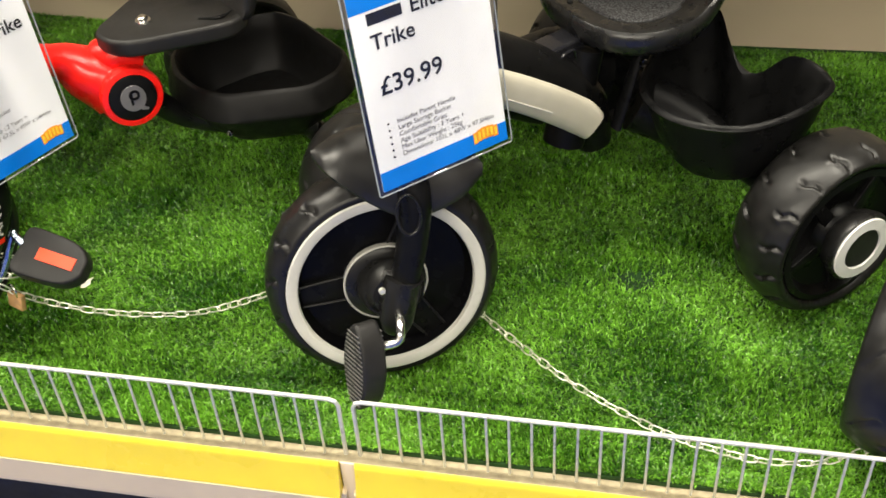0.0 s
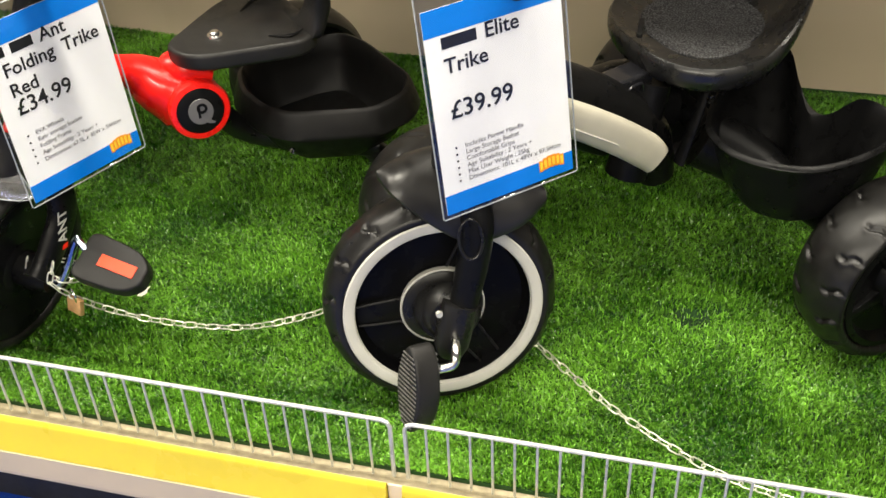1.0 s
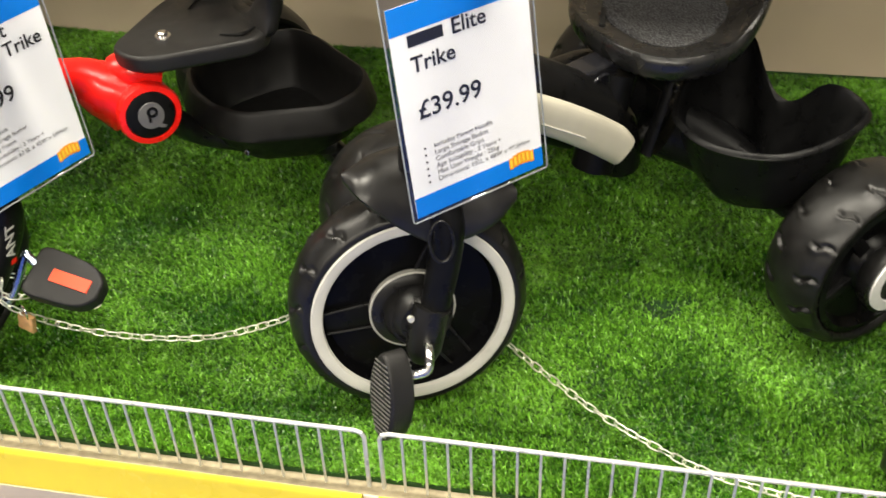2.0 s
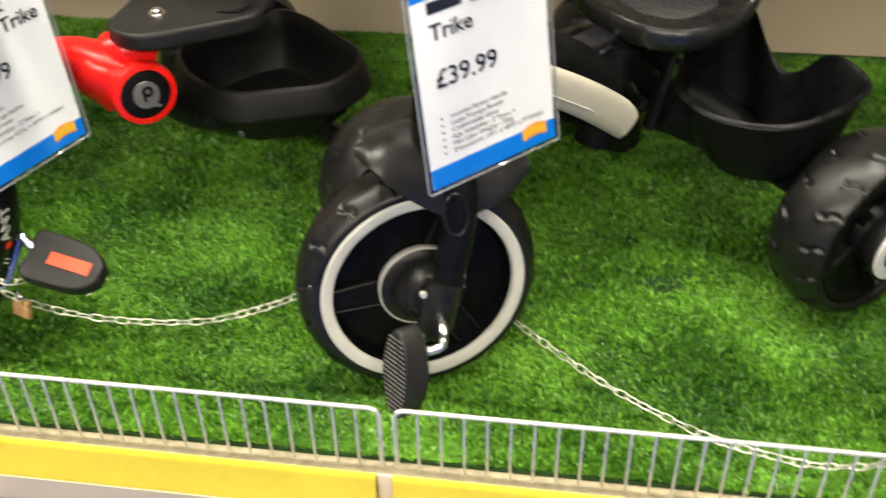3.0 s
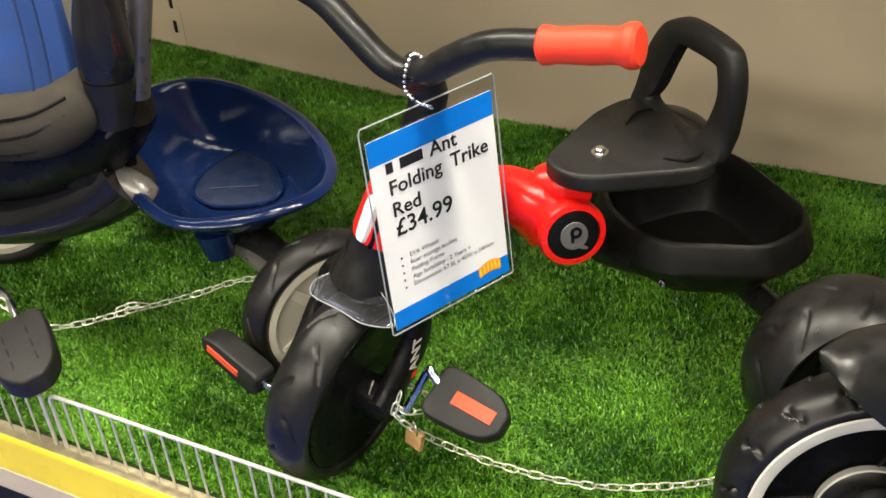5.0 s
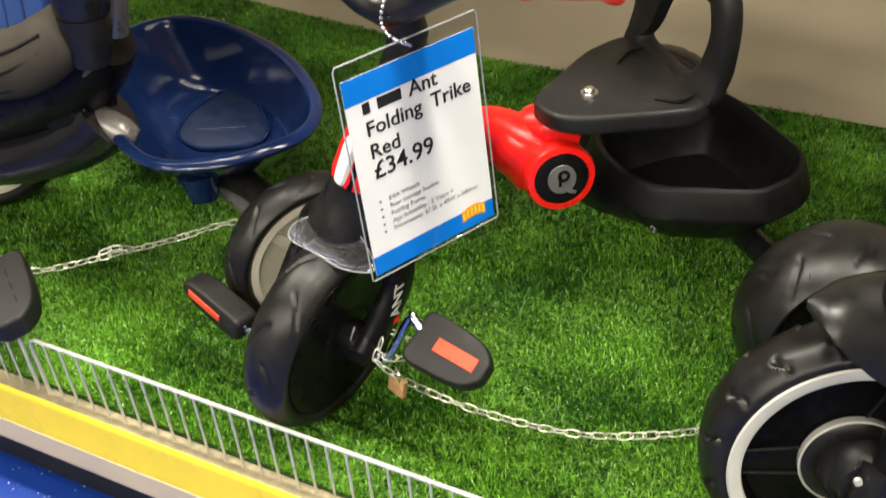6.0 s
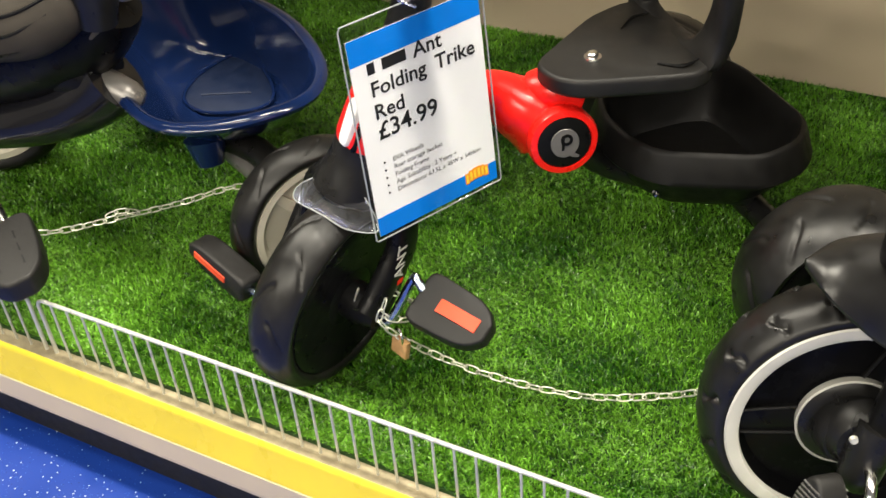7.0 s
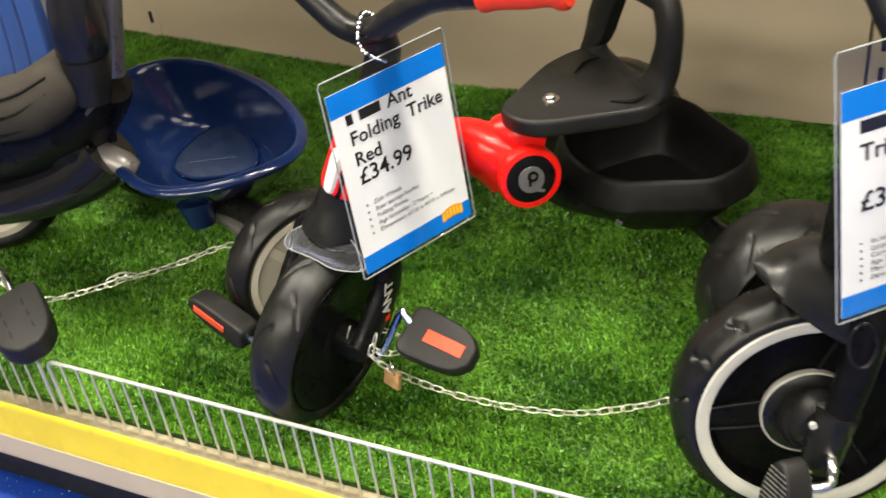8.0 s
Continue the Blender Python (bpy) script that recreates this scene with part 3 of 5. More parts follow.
def basket(trike, name, rim, foot, z_foot, material, lip=0.009, thick=0.004):
    """A tub: rim points (x, y, z) smoothed to a loop, walls down to a smaller floor, a rolled lip."""
    def loop(pts, n=6):
        m = len(pts)
        out = []
        for i in range(m):
            a, b, c, d = (Vector(pts[(i + k) % m]) for k in (-1, 0, 1, 2))
            for k in range(n):
                t = k / n
                out.append(0.5 * ((2 * b) + (c - a) * t + (2 * a - 5 * b + 4 * c - d) * t * t + (3 * b - a - 3 * c + d) * t ** 3))
        return out
    r = loop(rim)
    mid = sum(r, Vector()) / len(r)
    fc = Vector((foot[0], foot[1], z_foot))
    f = [fc + Vector((p.x - mid.x, p.y - mid.y, 0)) * foot[2] for p in r]
    rings = []

    def grow(p, by, dz):
        o = Vector((p.x - mid.x, p.y - mid.y, 0)).normalized()
        return p + o * by + V(0, 0, dz)
    outer = [[grow(p, thick, -0.001) for p in f]]
    for k in range(1, 7):
        t = k / 7
        s = t ** 0.6
        outer.append([grow(a.lerp(b, s), thick, 0) + V(0, 0, (b.z - a.z) * (t - s)) for a, b in zip(f, r)])
    outer += [[grow(p, thick, -lip * 0.9) for p in r], [grow(p, lip, -lip * 0.95) for p in r], [grow(p, lip * 1.25, -lip * 0.5) for p in r], [grow(p, lip, -0.0005) for p in r], [grow(p, lip * 0.4, 0.001) for p in r], [grow(p, -0.001, -0.002) for p in r]]
    for k in range(6, 0, -1):
        t = k / 7
        s = t ** 0.6
        outer.append([grow(a.lerp(b, s), 0, 0) + V(0, 0, (b.z - a.z) * (t - s)) for a, b in zip(f, r)])
    outer += [[p.lerp(fc, 0.02) + V(0, 0, thick) for p in f], [p.lerp(fc, 0.12) + V(0, 0, thick) for p in f]]
    bm = skin(bmesh.new(), outer)
    return part(name, bm, material, trike, sharp=50)


def lettering(text, size):
    """The outline mesh of a word in the built-in font, as a bmesh in x and y."""
    cu = bpy.data.curves.new("lettering", "FONT")
    cu.body, cu.size, cu.extrude, cu.resolution_u = text, size, size * 0.012, 3
    cu.offset = 0.00018 if size > 0.015 else 0.0
    ob = bpy.data.objects.new("lettering", cu)
    scene.collection.objects.link(ob)
    dg = bpy.context.evaluated_depsgraph_get()
    me = bpy.data.meshes.new_from_object(ob.evaluated_get(dg))
    bm = bmesh.new()
    bm.from_mesh(me)
    bpy.data.objects.remove(ob)
    bpy.data.curves.remove(cu)
    bpy.data.meshes.remove(me)
    return bm


def onto(bm, o, ux, uy):
    """Lays a flat bmesh into the frame o, ux, uy."""
    ux, uy = Vector(ux).normalized(), Vector(uy).normalized()
    uz = ux.cross(uy).normalized()
    uy = uz.cross(ux)
    bm.transform(Matrix.Translation(Vector(o)) @ Matrix((ux, uy, uz)).transposed().to_4x4())
    return bm


# ---- red folding trike ----
def red_trike():
    F = V(-0.540, 0.945, 0)
    u, v = V(0.70, 0.714, 0).normalized(), V(0.714, -0.70, 0).normalized()
    A = lambda a, b, z: F + u * a + v * b + V(0, 0, z)
    T = thing("tricycle", A(0.15, 0, 0), "red and black folding tricycle standing on plastic grass", "tricycle", "tricycles on display")
    n = V(0.9753, -0.1354, -0.1743).normalized()
    C = V(-0.535, 0.941, 0.0985)
    wheel(T, "front_wheel", C, n, 0.102, 0.0480, "sweep", "dark")
    axle = V(0.574, -0.819, 0)
    right = V(-0.1174, 1.1375, 0.090)
    wheel(T, "rear_wheel", right, axle, 0.0930, 0.074, "sweep", "dark")
    left = right - v * 0.365
    wheel(T, "rear_wheel", left, -v, 0.0930, 0.074, "sweep", "dark")
    # fork: two blades, crown and head
    near = [V(-0.4870, 0.920, 0.098), V(-0.4825, 0.935, 0.110), V(-0.4760, 0.951, 0.130), V(-0.4705, 0.965, 0.152), V(-0.4700, 0.968, 0.180), V(-0.486, 0.962, 0.212), V(-0.500, 0.960, 0.226)]
    for s in (1, -1):
        pts = near if s > 0 else [p - n * 2 * (p - C).dot(n) for p in near[:5]] + [V(-0.545, 0.972, 0.208), V(-0.520, 0.966, 0.226)]
        part("fork_blade", tube(bmesh.new(), pts, [0.0145, 0.0165, 0.0175, 0.0175, 0.017, 0.016, 0.014], 20, 6, flat=0.62, up=(n.x, n.y, n.z), power=0.8), M_BLACK, T)
        o = C + n * 0.030 * s
        bm = lathe(bmesh.new(), [(0, -0.012), (0.019, -0.012), (0.020, 0.004), (0.0165, 0.020), (0.0150, 0.026), (0, 0.027)], o, n * s, 28)
        part("axle_cap", bm, M_BLACK, T)
    bm = tube(bmesh.new(), [V(-0.4925, 0.909, 0.113), V(-0.488, 0.915, 0.108), V(-0.483, 0.926, 0.106), V(-0.481, 0.938, 0.108)], 0.0011, 6, 5)
    part("blade_collar", bm, M_SATIN, T)
    along = V(0.17, 0.13, 1.0).normalized()
    bm = onto(lettering("ANT", 0.019), V(-0.4650, 0.953, 0.127), along, (n.cross(along)).normalized())
    part("lettering", bm, M_RING, T, "pale grey lettering")
    bm = slab(bmesh.new(), [(-0.004, -0.003), (0.004, -0.003), (0.004, 0.003), (-0.004, 0.003)], V(-0.4665, 0.9505, 0.121), along.cross(n).normalized(), along, 0.001, 0.0003, 1)
    part("red_mark", bm, M_RED, T, "small red mark")
    base, top = V(-0.503, 0.960, 0.232), V(-0.466, 0.992, 0.352)
    ax = (top - base).normalized()
    bm = lathe(bmesh.new(), [(0, -0.030), (0.026, -0.030), (0.034, -0.022), (0.032, -0.010), (0.0275, 0.006), (0.0262, 0.016), (0.0262, 0.026), (0, 0.026)], base, ax, 40)
    part("fork_crown", bm, M_SATIN, T)
    bm = lathe(bmesh.new(), [(0, 0.026), (0.0255, 0.026), (0.0268, 0.032), (0.0255, 0.055), (0.024, 0.080), (0.0245, 0.090), (0.022, 0.095), (0, 0.095)], base, ax, 40)
    part("head_tube", bm, M_RED, T, "glossy red head tube")
    bm = slab(bmesh.new(), round_outline([(-0.006, -0.019), (-0.007, 0.0), (-0.006, 0.020), (0.0, 0.023), (0.006, 0.020), (0.007, 0.0), (0.006, -0.019), (0, -0.022)], 4), base + ax * 0.058 + V(-0.011, -0.028, 0.0), V(0.86, -0.50, 0), ax, 0.009, 0.003)
    part("head_plate", bm, M_WHITE, T, "white rounded plate")
    bm = slab(bmesh.new(), round_outline([(-0.010, -0.024), (-0.011, 0.0), (-0.010, 0.026), (0.0, 0.029), (0.010, 0.026), (0.011, 0.0), (0.010, -0.024), (0, -0.027)], 4), base + ax * 0.058 + V(-0.007, -0.024, -0.002), V(0.86, -0.50, 0), ax, 0.014, 0.003)
    part("plate_backing", bm, M_BLACK, T)
    part("steering_stem", tube(bmesh.new(), [base + ax * 0.09, base + ax * 0.165, V(-0.472, 0.990, 0.408)], [0.0165, 0.016, 0.015], 18, 4), M_PAINT, T)
    handlebar(T, (-0.472, 0.990, 0.405), (0.985, -0.17, 0), True)
    # moulded fender behind the visor
    rows = []
    for i in range(9):
        t = i / 8
        c0 = V(-0.505, 0.975, 0.226).lerp(V(-0.572, 0.958, 0.150), t) + V(-0.012, 0.004, 0.020) * math.sin(math.pi * t)
        wide = 0.030 - 0.016 * t
        e = V(0.25, -0.95, 0.10)
        rows.append([c0 - e * wide, c0 + V(-0.004, 0, 0.008), c0 + e * wide, c0 + e * wide * 0.95 + V(0.003, 0, -0.004), c0 + V(0, 0, 0.003), c0 - e * wide * 0.95 + V(0.003, 0, -0.004)])
    part("fender", skin(bmesh.new(), rows), M_SATIN, T, "satin black fender")
    bm = bmesh.new()
    out = round_outline([(-0.036, 0.000), (-0.035, 0.012), (-0.012, 0.023), (0.010, 0.023), (0.034, 0.012), (0.049, -0.004), (0.026, -0.017), (0.002, -0.014), (-0.024, -0.008)], 5)
    slab(bm, out, V(-0.511, 0.922, 0.217), V(1, 0, 0), V(0, 0.893, 0.450), 0.0016, 0.0006, 2)
    for vert in bm.verts:
        q = vert.co.x + 0.515
        vert.co.z -= 5 * q * q - 0.002
    vz = part("clear_visor", bm, M_VISOR, T, "clear plastic visor over the wheel")
    vz.visible_shadow = False
    lip = []
    for x, y in out + out[:1]:
        p = V(-0.511, 0.922, 0.217) + V(1, 0, 0) * x + V(0, 0.893, 0.450) * y
        lip.append(p + V(0, 0, 0.002 - 5 * (p.x + 0.515) ** 2))
    part("visor_edge", tube(bmesh.new(), lip, 0.0005, 6, 1), M_POCKETEDGE, vz, "pale moulded edge")
    # cranks and pedals
    pr, pl = V(-0.402, 0.933, 0.116), V(-0.664, 0.939, 0.085)
    o = C + n * 0.052
    part("crank", tube(bmesh.new(), [o, o + n * 0.014, V(-0.450, 0.946, 0.132), V(-0.444, 0.944, 0.134), V(-0.430, 0.938, 0.122)], 0.0042, 12, 6), M_BLUECHROME, T, "bright zinc crank")
    pedal(T, pr, V(0.92, -0.16, -0.12), V(0.25, -0.50, 0.82), 0.074, 0.050, 0.019, True)
    o = C - n * 0.040
    part("crank", tube(bmesh.new(), [o, o - n * 0.012, V(-0.604, 0.928, 0.082), V(-0.614, 0.926, 0.072), V(-0.64, 0.932, 0.078)], 0.0042, 12, 6), M_BLUECHROME, T, "bright zinc crank")
    pedal(T, pl, V(-0.93, 0.25, 0.25), V(-0.25, -0.9, 0.10), 0.080, 0.027, 0.026, True)
    # red frame with a round folding joint
    part("frame", tube(bmesh.new(), [base + ax * 0.070, V(-0.488, 1.030, 0.272), V(-0.447, 1.096, 0.246), V(-0.425, 1.116, 0.222), V(-0.406, 1.128, 0.205)], [0.024, 0.0185, 0.0165, 0.030, 0.038], 22, 8), M_RED, T, "glossy red frame tube")
    D = V(-0.370, 1.102, 0.202)
    dn = V(0.62, -0.77, 0.10).normalized()
    bm = lathe(bmesh.new(), [(0, -0.085), (0.028, -0.085), (0.031, -0.055), (0.0315, -0.02), (0.0325, -0.012), (0.0335, -0.004), (0.0315, 0.001), (0.026, 0.0022), (0.0255, -0.001), (0, -0.001)], D, dn, 48)
    part("folding_joint", bm, M_RED, T, "round red folding joint")
    part("joint_web", tube(bmesh.new(), [V(-0.418, 1.126, 0.236), V(-0.396, 1.134, 0.236), V(-0.372, 1.146, 0.228)], [0.016, 0.026, 0.020], 18, 6, flat=0.8), M_RED, T, "red moulded web above the joint")
    part("seat_support", tube(bmesh.new(), [V(-0.405, 1.133, 0.240), V(-0.375, 1.150, 0.241), V(-0.335, 1.180, 0.240)], [0.026, 0.026, 0.014], 18, 6, flat=0.5), M_RED, T, "red seat support")
    bm = lathe(bmesh.new(), [(0.0252, -0.0012), (0.0250, 0.0016), (0.0235, 0.0022), (0, 0.0022)], D, dn, 48)
    cap = part("joint_cap", bm, M_BLACK, T, "black round joint cap with a silver badge")
    nn, a, b = axes(dn)
    up = V(0, 0, 1) - dn * dn.z
    rt = up.cross(dn)
    bm = slab(bmesh.new(), [(0.0135 * math.cos(q), 0.0145 * math.sin(q)) for q in [2 * math.pi * i / 32 for i in range(32)]], D + dn * 0.0032, rt.normalized(), up.normalized(), 0.001, 0.0003, 1)
    part("badge_disc", bm, M_GREYTUBE, cap, "silver disc")
    bm = slab(bmesh.new(), [(0.002, -0.010), (0.006, -0.015), (0.012, -0.0165), (0.0135, -0.0145), (0.010, -0.0125), (0.007, -0.008)], D + dn * 0.0033, rt.normalized(), up.normalized(), 0.001, 0.0003, 1)
    part("badge_tail", bm, M_GREYTUBE, cap, "silver tail")
    bm = slab(bmesh.new(), [(-0.0035, -0.007), (-0.0008, -0.007), (-0.0002, 0.008), (-0.0030, 0.008)], D + dn * 0.0037, rt.normalized(), up.normalized(), 0.0008, 0.0002, 1)
    part("badge_bar", bm, M_BLACK, cap)
    bm = lathe(bmesh.new(), [(0.0028, -0.0003), (0.0028, 0.0003), (0.0058, 0.0003), (0.0058, -0.0003)], D + dn * 0.0037 + up.normalized() * 0.0035 + rt.normalized() * 0.0016, dn, 24, closed=True)
    part("badge_ring", bm, M_BLACK, cap)
    # seat: a tapering plate that turns up into a loop back
    S0 = V(-0.390, 1.116, 0.268)
    su, sv = V(0.69, 0.724, 0.0).normalized(), V(0.724, -0.69, 0).normalized()
    out = round_outline([(-0.008, 0.008), (0.000, 0.022), (0.012, 0.031), (0.066, 0.070), (0.090, 0.081), (0.115, 0.087), (0.136, 0.082), (0.141, 0.068), (0.142, 0.030), (0.142, -0.005), (0.141, -0.034), (0.134, -0.052), (0.118, -0.062), (0.100, -0.061), (0.060, -0.049), (0.016, -0.034), (-0.003, -0.016)], 5)
    seat = part("seat", slab(bmesh.new(), out, S0, su, -sv, 0.019, 0.005, 5), M_GRAIN, T, "grained black plastic seat plate")
    outer = round_outline([(-0.088, -0.012), (-0.097, 0.008), (-0.094, 0.036), (-0.066, 0.079), (-0.040, 0.098), (-0.010, 0.106), (0.044, 0.107), (0.062, 0.096), (0.068, 0.066), (0.063, 0.018), (0.052, -0.010), (-0.020, -0.014)], 6)
    inner = round_outline([(-0.066, 0.003), (-0.064, 0.012), (-0.054, 0.033), (-0.032, 0.070), (-0.020, 0.079), (-0.004, 0.081), (0.034, 0.083), (0.040, 0.076), (0.041, 0.053), (0.024, 0.016), (0.008, 0.003), (-0.030, 0.000)], 6)
    rings = []
    for (b0, h0), (b1, h1) in zip(outer, inner):
        ring = []
        for f, d in ((0.0, 0.0), (0.02, 0.006), (0.14, 0.0095), (0.86, 0.0095), (0.98, 0.007), (1.0, 0.0), (0.98, -0.007), (0.86, -0.0095), (0.14, -0.0095), (0.02, -0.006)):
            b, h = b0 + (b1 - b0) * f, h0 + (h1 - h0) * f
            a = 0.126 + 0.016 * min(1.0, max(0.0, h + 0.012) / 0.034) ** 0.6 + d
            ring.append(S0 + su * a + sv * b + V(0, 0, h))
        rings.append(ring)
    part("backrest_loop", skin(bmesh.new(), rings, closed=True), M_GRAIN, T, "open black plastic loop backrest", sharp=50)
    bm = lathe(bmesh.new(), [(0.0085, 0.0), (0.008, 0.0012), (0.0055, 0.0016), (0.005, 0.0045), (0.004, 0.0052), (0, 0.0052)], S0 + su * 0.042 + V(0, 0, 0.0005), V(0, 0, 1), 24)
    part("seat_bolt", bm, M_CHROME, T, "bright seat bolt")
    for s in (1, -1):
        bm = tube(bmesh.new(), [S0 + su * 0.088 + sv * 0.036 * s + V(0, 0, 0.0015), S0 + su * 0.106 + sv * 0.050 * s + V(0, 0, 0.002), S0 + su * 0.122 + sv * 0.048 * s + V(0, 0, 0.004)], [0.0008, 0.002, 0.0008], 8, 4)
        part("seat_ridge", bm, M_BLACK, seat)
    # storage tray behind the seat
    corners = [(-0.296, 1.160), (-0.205, 1.189), (-0.180, 1.230), (-0.184, 1.270), (-0.262, 1.342), (-0.298, 1.362), (-0.336, 1.340), (-0.386, 1.285), (-0.394, 1.248), (-0.372, 1.204), (-0.334, 1.172)]
    loop = []
    for i, p in enumerate(corners):
        a, b, c = Vector(corners[i - 1]), Vector(p), Vector(corners[(i + 1) % len(corners)])
        r = min(0.016, (a - b).length * 0.45, (c - b).length * 0.45)
        p0, p1 = b + (a - b).normalized() * r, b + (c - b).normalized() * r
        loop += [p0.lerp(b, t).lerp(b.lerp(p1, t), t) for t in (0.0, 0.25, 0.5, 0.75, 1.0)]
    heart = sum(loop, Vector((0, 0))) / len(loop)

    def lap(grow, scale, z):
        return [Vector((*(heart + (p - heart) * scale + (p - heart).normalized() * grow), z)) for p in loop]
    rings = [lap(0, 0.55, 0.090), lap(0, 0.62, 0.090), lap(0, 0.84, 0.110), lap(0.000, 0.985, 0.138), lap(0.008, 1, 0.1385), lap(0.0095, 1, 0.1415), lap(0.0085, 1, 0.145), lap(0.001, 1, 0.168), lap(-0.001, 1, 0.171), lap(-0.004, 1, 0.172), lap(-0.006, 1, 0.170), lap(-0.010, 1, 0.150), lap(-0.008, 0.86, 0.112), lap(-0.008, 0.80, 0.106), lap(0, 0.4, 0.105)]
    part("storage_tray", skin(bmesh.new(), rings), M_TRAY, T, "faceted black plastic storage tray", sharp=40)
    for px_, py_, pz_ in ((-0.300, 1.168, 0.118), (-0.262, 1.190, 0.150)):
        part("tray_bolt", lathe(bmesh.new(), [(0, 0), (0.004, 0), (0.0035, 0.003), (0, 0.004)], V(px_, py_, pz_), V(-0.3, -0.8, 0.3), 12), M_CHROME, T, "small bright bolt")
    part("axle_tube", tube(bmesh.new(), [left + v * 0.02, left.lerp(right, 0.35) + V(0, 0, -0.012), left.lerp(right, 0.65) + V(0, 0, -0.012), right - axle * 0.02], 0.014, 16, 6), M_PAINT, T)
    part("rear_stay", tube(bmesh.new(), [V(-0.392, 1.136, 0.205), V(-0.360, 1.195, 0.120), left.lerp(right, 0.6)], 0.014, 16, 6), M_PAINT, T)


red_trike()


# ---- black trike with a pale ringed front wheel ----
M_GUARD = mat("mudguard_plastic", (0.012, 0.0115, 0.011), 0.40, vary=0.12, scale=45, bump=0.1, fine=1800, spec=0.42)


def black_trike():
    F = V(-0.078, 0.972, 0)
    u, v = V(0.66, 0.751, 0).normalized(), V(0.751, -0.66, 0).normalized()
    A = lambda a, b, z: F + u * a + v * b + V(0, 0, z)
    T = thing("tricycle", A(0.15, 0, 0), "black tricycle with a pale ringed front wheel on plastic grass", "tricycle", "tricycles on display")
    n = V(0.3933, -0.9096, 0.134).normalized()
    w = 0.0560
    C = V(-0.0791, 0.9742, 0.1035)
    wheel(T, "front_wheel", C, n, 0.1135, w, "notch", "ring")
    v = V(0.634, -0.774, 0)
    right = V(0.3427, 1.1189, 0.0935)
    wheel(T, "rear_wheel", right, v, 0.0965, 0.069, "notch", "cap")
    wheel(T, "rear_wheel", right - v * 0.40, -v, 0.0965, 0.069, "notch", "cap")
    # fork blades before and behind the wheel
    side = V(n.x, n.y, 0).normalized()
    fore = V(side.y, -side.x, 0)
    crown = C + V(0.024, -0.004, 0.155)
    near = [V(-0.050, 0.934, 0.112), V(-0.044, 0.940, 0.140), V(-0.038, 0.947, 0.175), V(-0.036, 0.954, 0.210), V(-0.044, 0.966, 0.245)]
    for s in (1, -1):
        pts = near if s > 0 else [p - side * 2 * (p - C).dot(side) for p in near[:4]] + [V(-0.052, 0.986, 0.245)]
        part("fork_blade", tube(bmesh.new(), pts, [0.0150, 0.0155, 0.0165, 0.018, 0.018], 20, 6, flat=0.85), M_BLACK, T)
    collar = [V(-0.0465, 0.937, 0.131) + fore * (0.0165 * math.cos(q)) + side * (0.0165 * math.sin(q)) for q in [2 * math.pi * i / 24 for i in range(25)]]
    part("blade_collar", tube(bmesh.new(), collar, 0.0012, 6, 1), M_SATIN, T)
    case = C + n * 0.030 + V(0.006, 0, 0.004)
    part("gear_case", tube(bmesh.new(), [V(-0.048, 0.936, 0.133), V(-0.052, 0.930, 0.112), V(-0.055, 0.924, 0.090), V(-0.056, 0.921, 0.078)], [0.0168, 0.0180, 0.0165, 0.011], 22, 6), M_SATIN, T, "rounded black hub casing")
    part("axle_cap", lathe(bmesh.new(), [(0, 0), (0.030, 0.0), (0.028, 0.010), (0.022, 0.018), (0, 0.020)], case, n, 32), M_SATIN, T)
    part("case_bolt", lathe(bmesh.new(), [(0, 0), (0.0034, 0), (0.003, 0.003), (0, 0.0035)], V(-0.0640, 0.918, 0.130), n, 12), M_ZINC, T, "small bright bolt")
    oval = [V(-0.0375, 0.936, 0.209) + fore * (0.0105 * math.cos(q)) + V(0, 0, 0.019 * math.sin(q)) + side * (0.004 - 0.004 * math.sin(q)) for q in [2 * math.pi * i / 24 for i in range(25)]]
    part("oval_badge", tube(bmesh.new(), oval, 0.0015, 8, 1), M_SATIN, T, "raised oval ring on the fork")
    # mudguard: a saddle over the wheel with pointed wings
    tips = V(-0.1235, 0.948, 0.260), V(0.020, 0.992, 0.228)
    ridge = smooth_path([tips[0], V(-0.100, 0.968, 0.266), V(-0.070, 0.982, 0.268), V(-0.038, 0.996, 0.262), V(-0.004, 1.004, 0.248), tips[1]], 6)
    fringe = smooth_path([tips[0] + V(0.001, -0.002, -0.004), V(-0.100, 0.926, 0.250), V(-0.066, 0.935, 0.216), V(-0.036, 0.948, 0.196), V(0.002, 0.966, 0.206), tips[1] + V(0.001, -0.004, -0.008)], 6)
    rings = []
    for a, b in zip(ridge, fringe):
        reach = (b - a).length
        row = [a - side * (0.5 * reach) - V(0, 0, 0.30 * reach), a - side * (0.25 * reach) - V(0, 0, 0.09 * reach)]
        row += [a.lerp(b, t) + (side * 0.10 + V(0, 0, 0.12)) * (4 * t * (1 - t)) * reach for t in [k / 10 for k in range(11)]]
        rings.append(row + [p - side * 0.002 - V(0, 0, 0.004) for p in row[::-1]])
    part("mudguard", skin(bmesh.new(), rings), M_GUARD, T, "satin black mudguard with pointed wings", sharp=50)
    # head, stem and bar
    base, top = crown + V(0, 0, 0.0), V(-0.040, 1.004, 0.40)
    part("head_tube", tube(bmesh.new(), [base, base.lerp(top, 0.35), base.lerp(top, 0.7)], [0.024, 0.027, 0.022], 20, 5), M_BLACK, T)
    part("steering_stem", tube(bmesh.new(), [base.lerp(top, 0.6), top + V(0.016, 0.002, 0.012)], [0.0165, 0.016], 18, 1), M_PAINT, T)
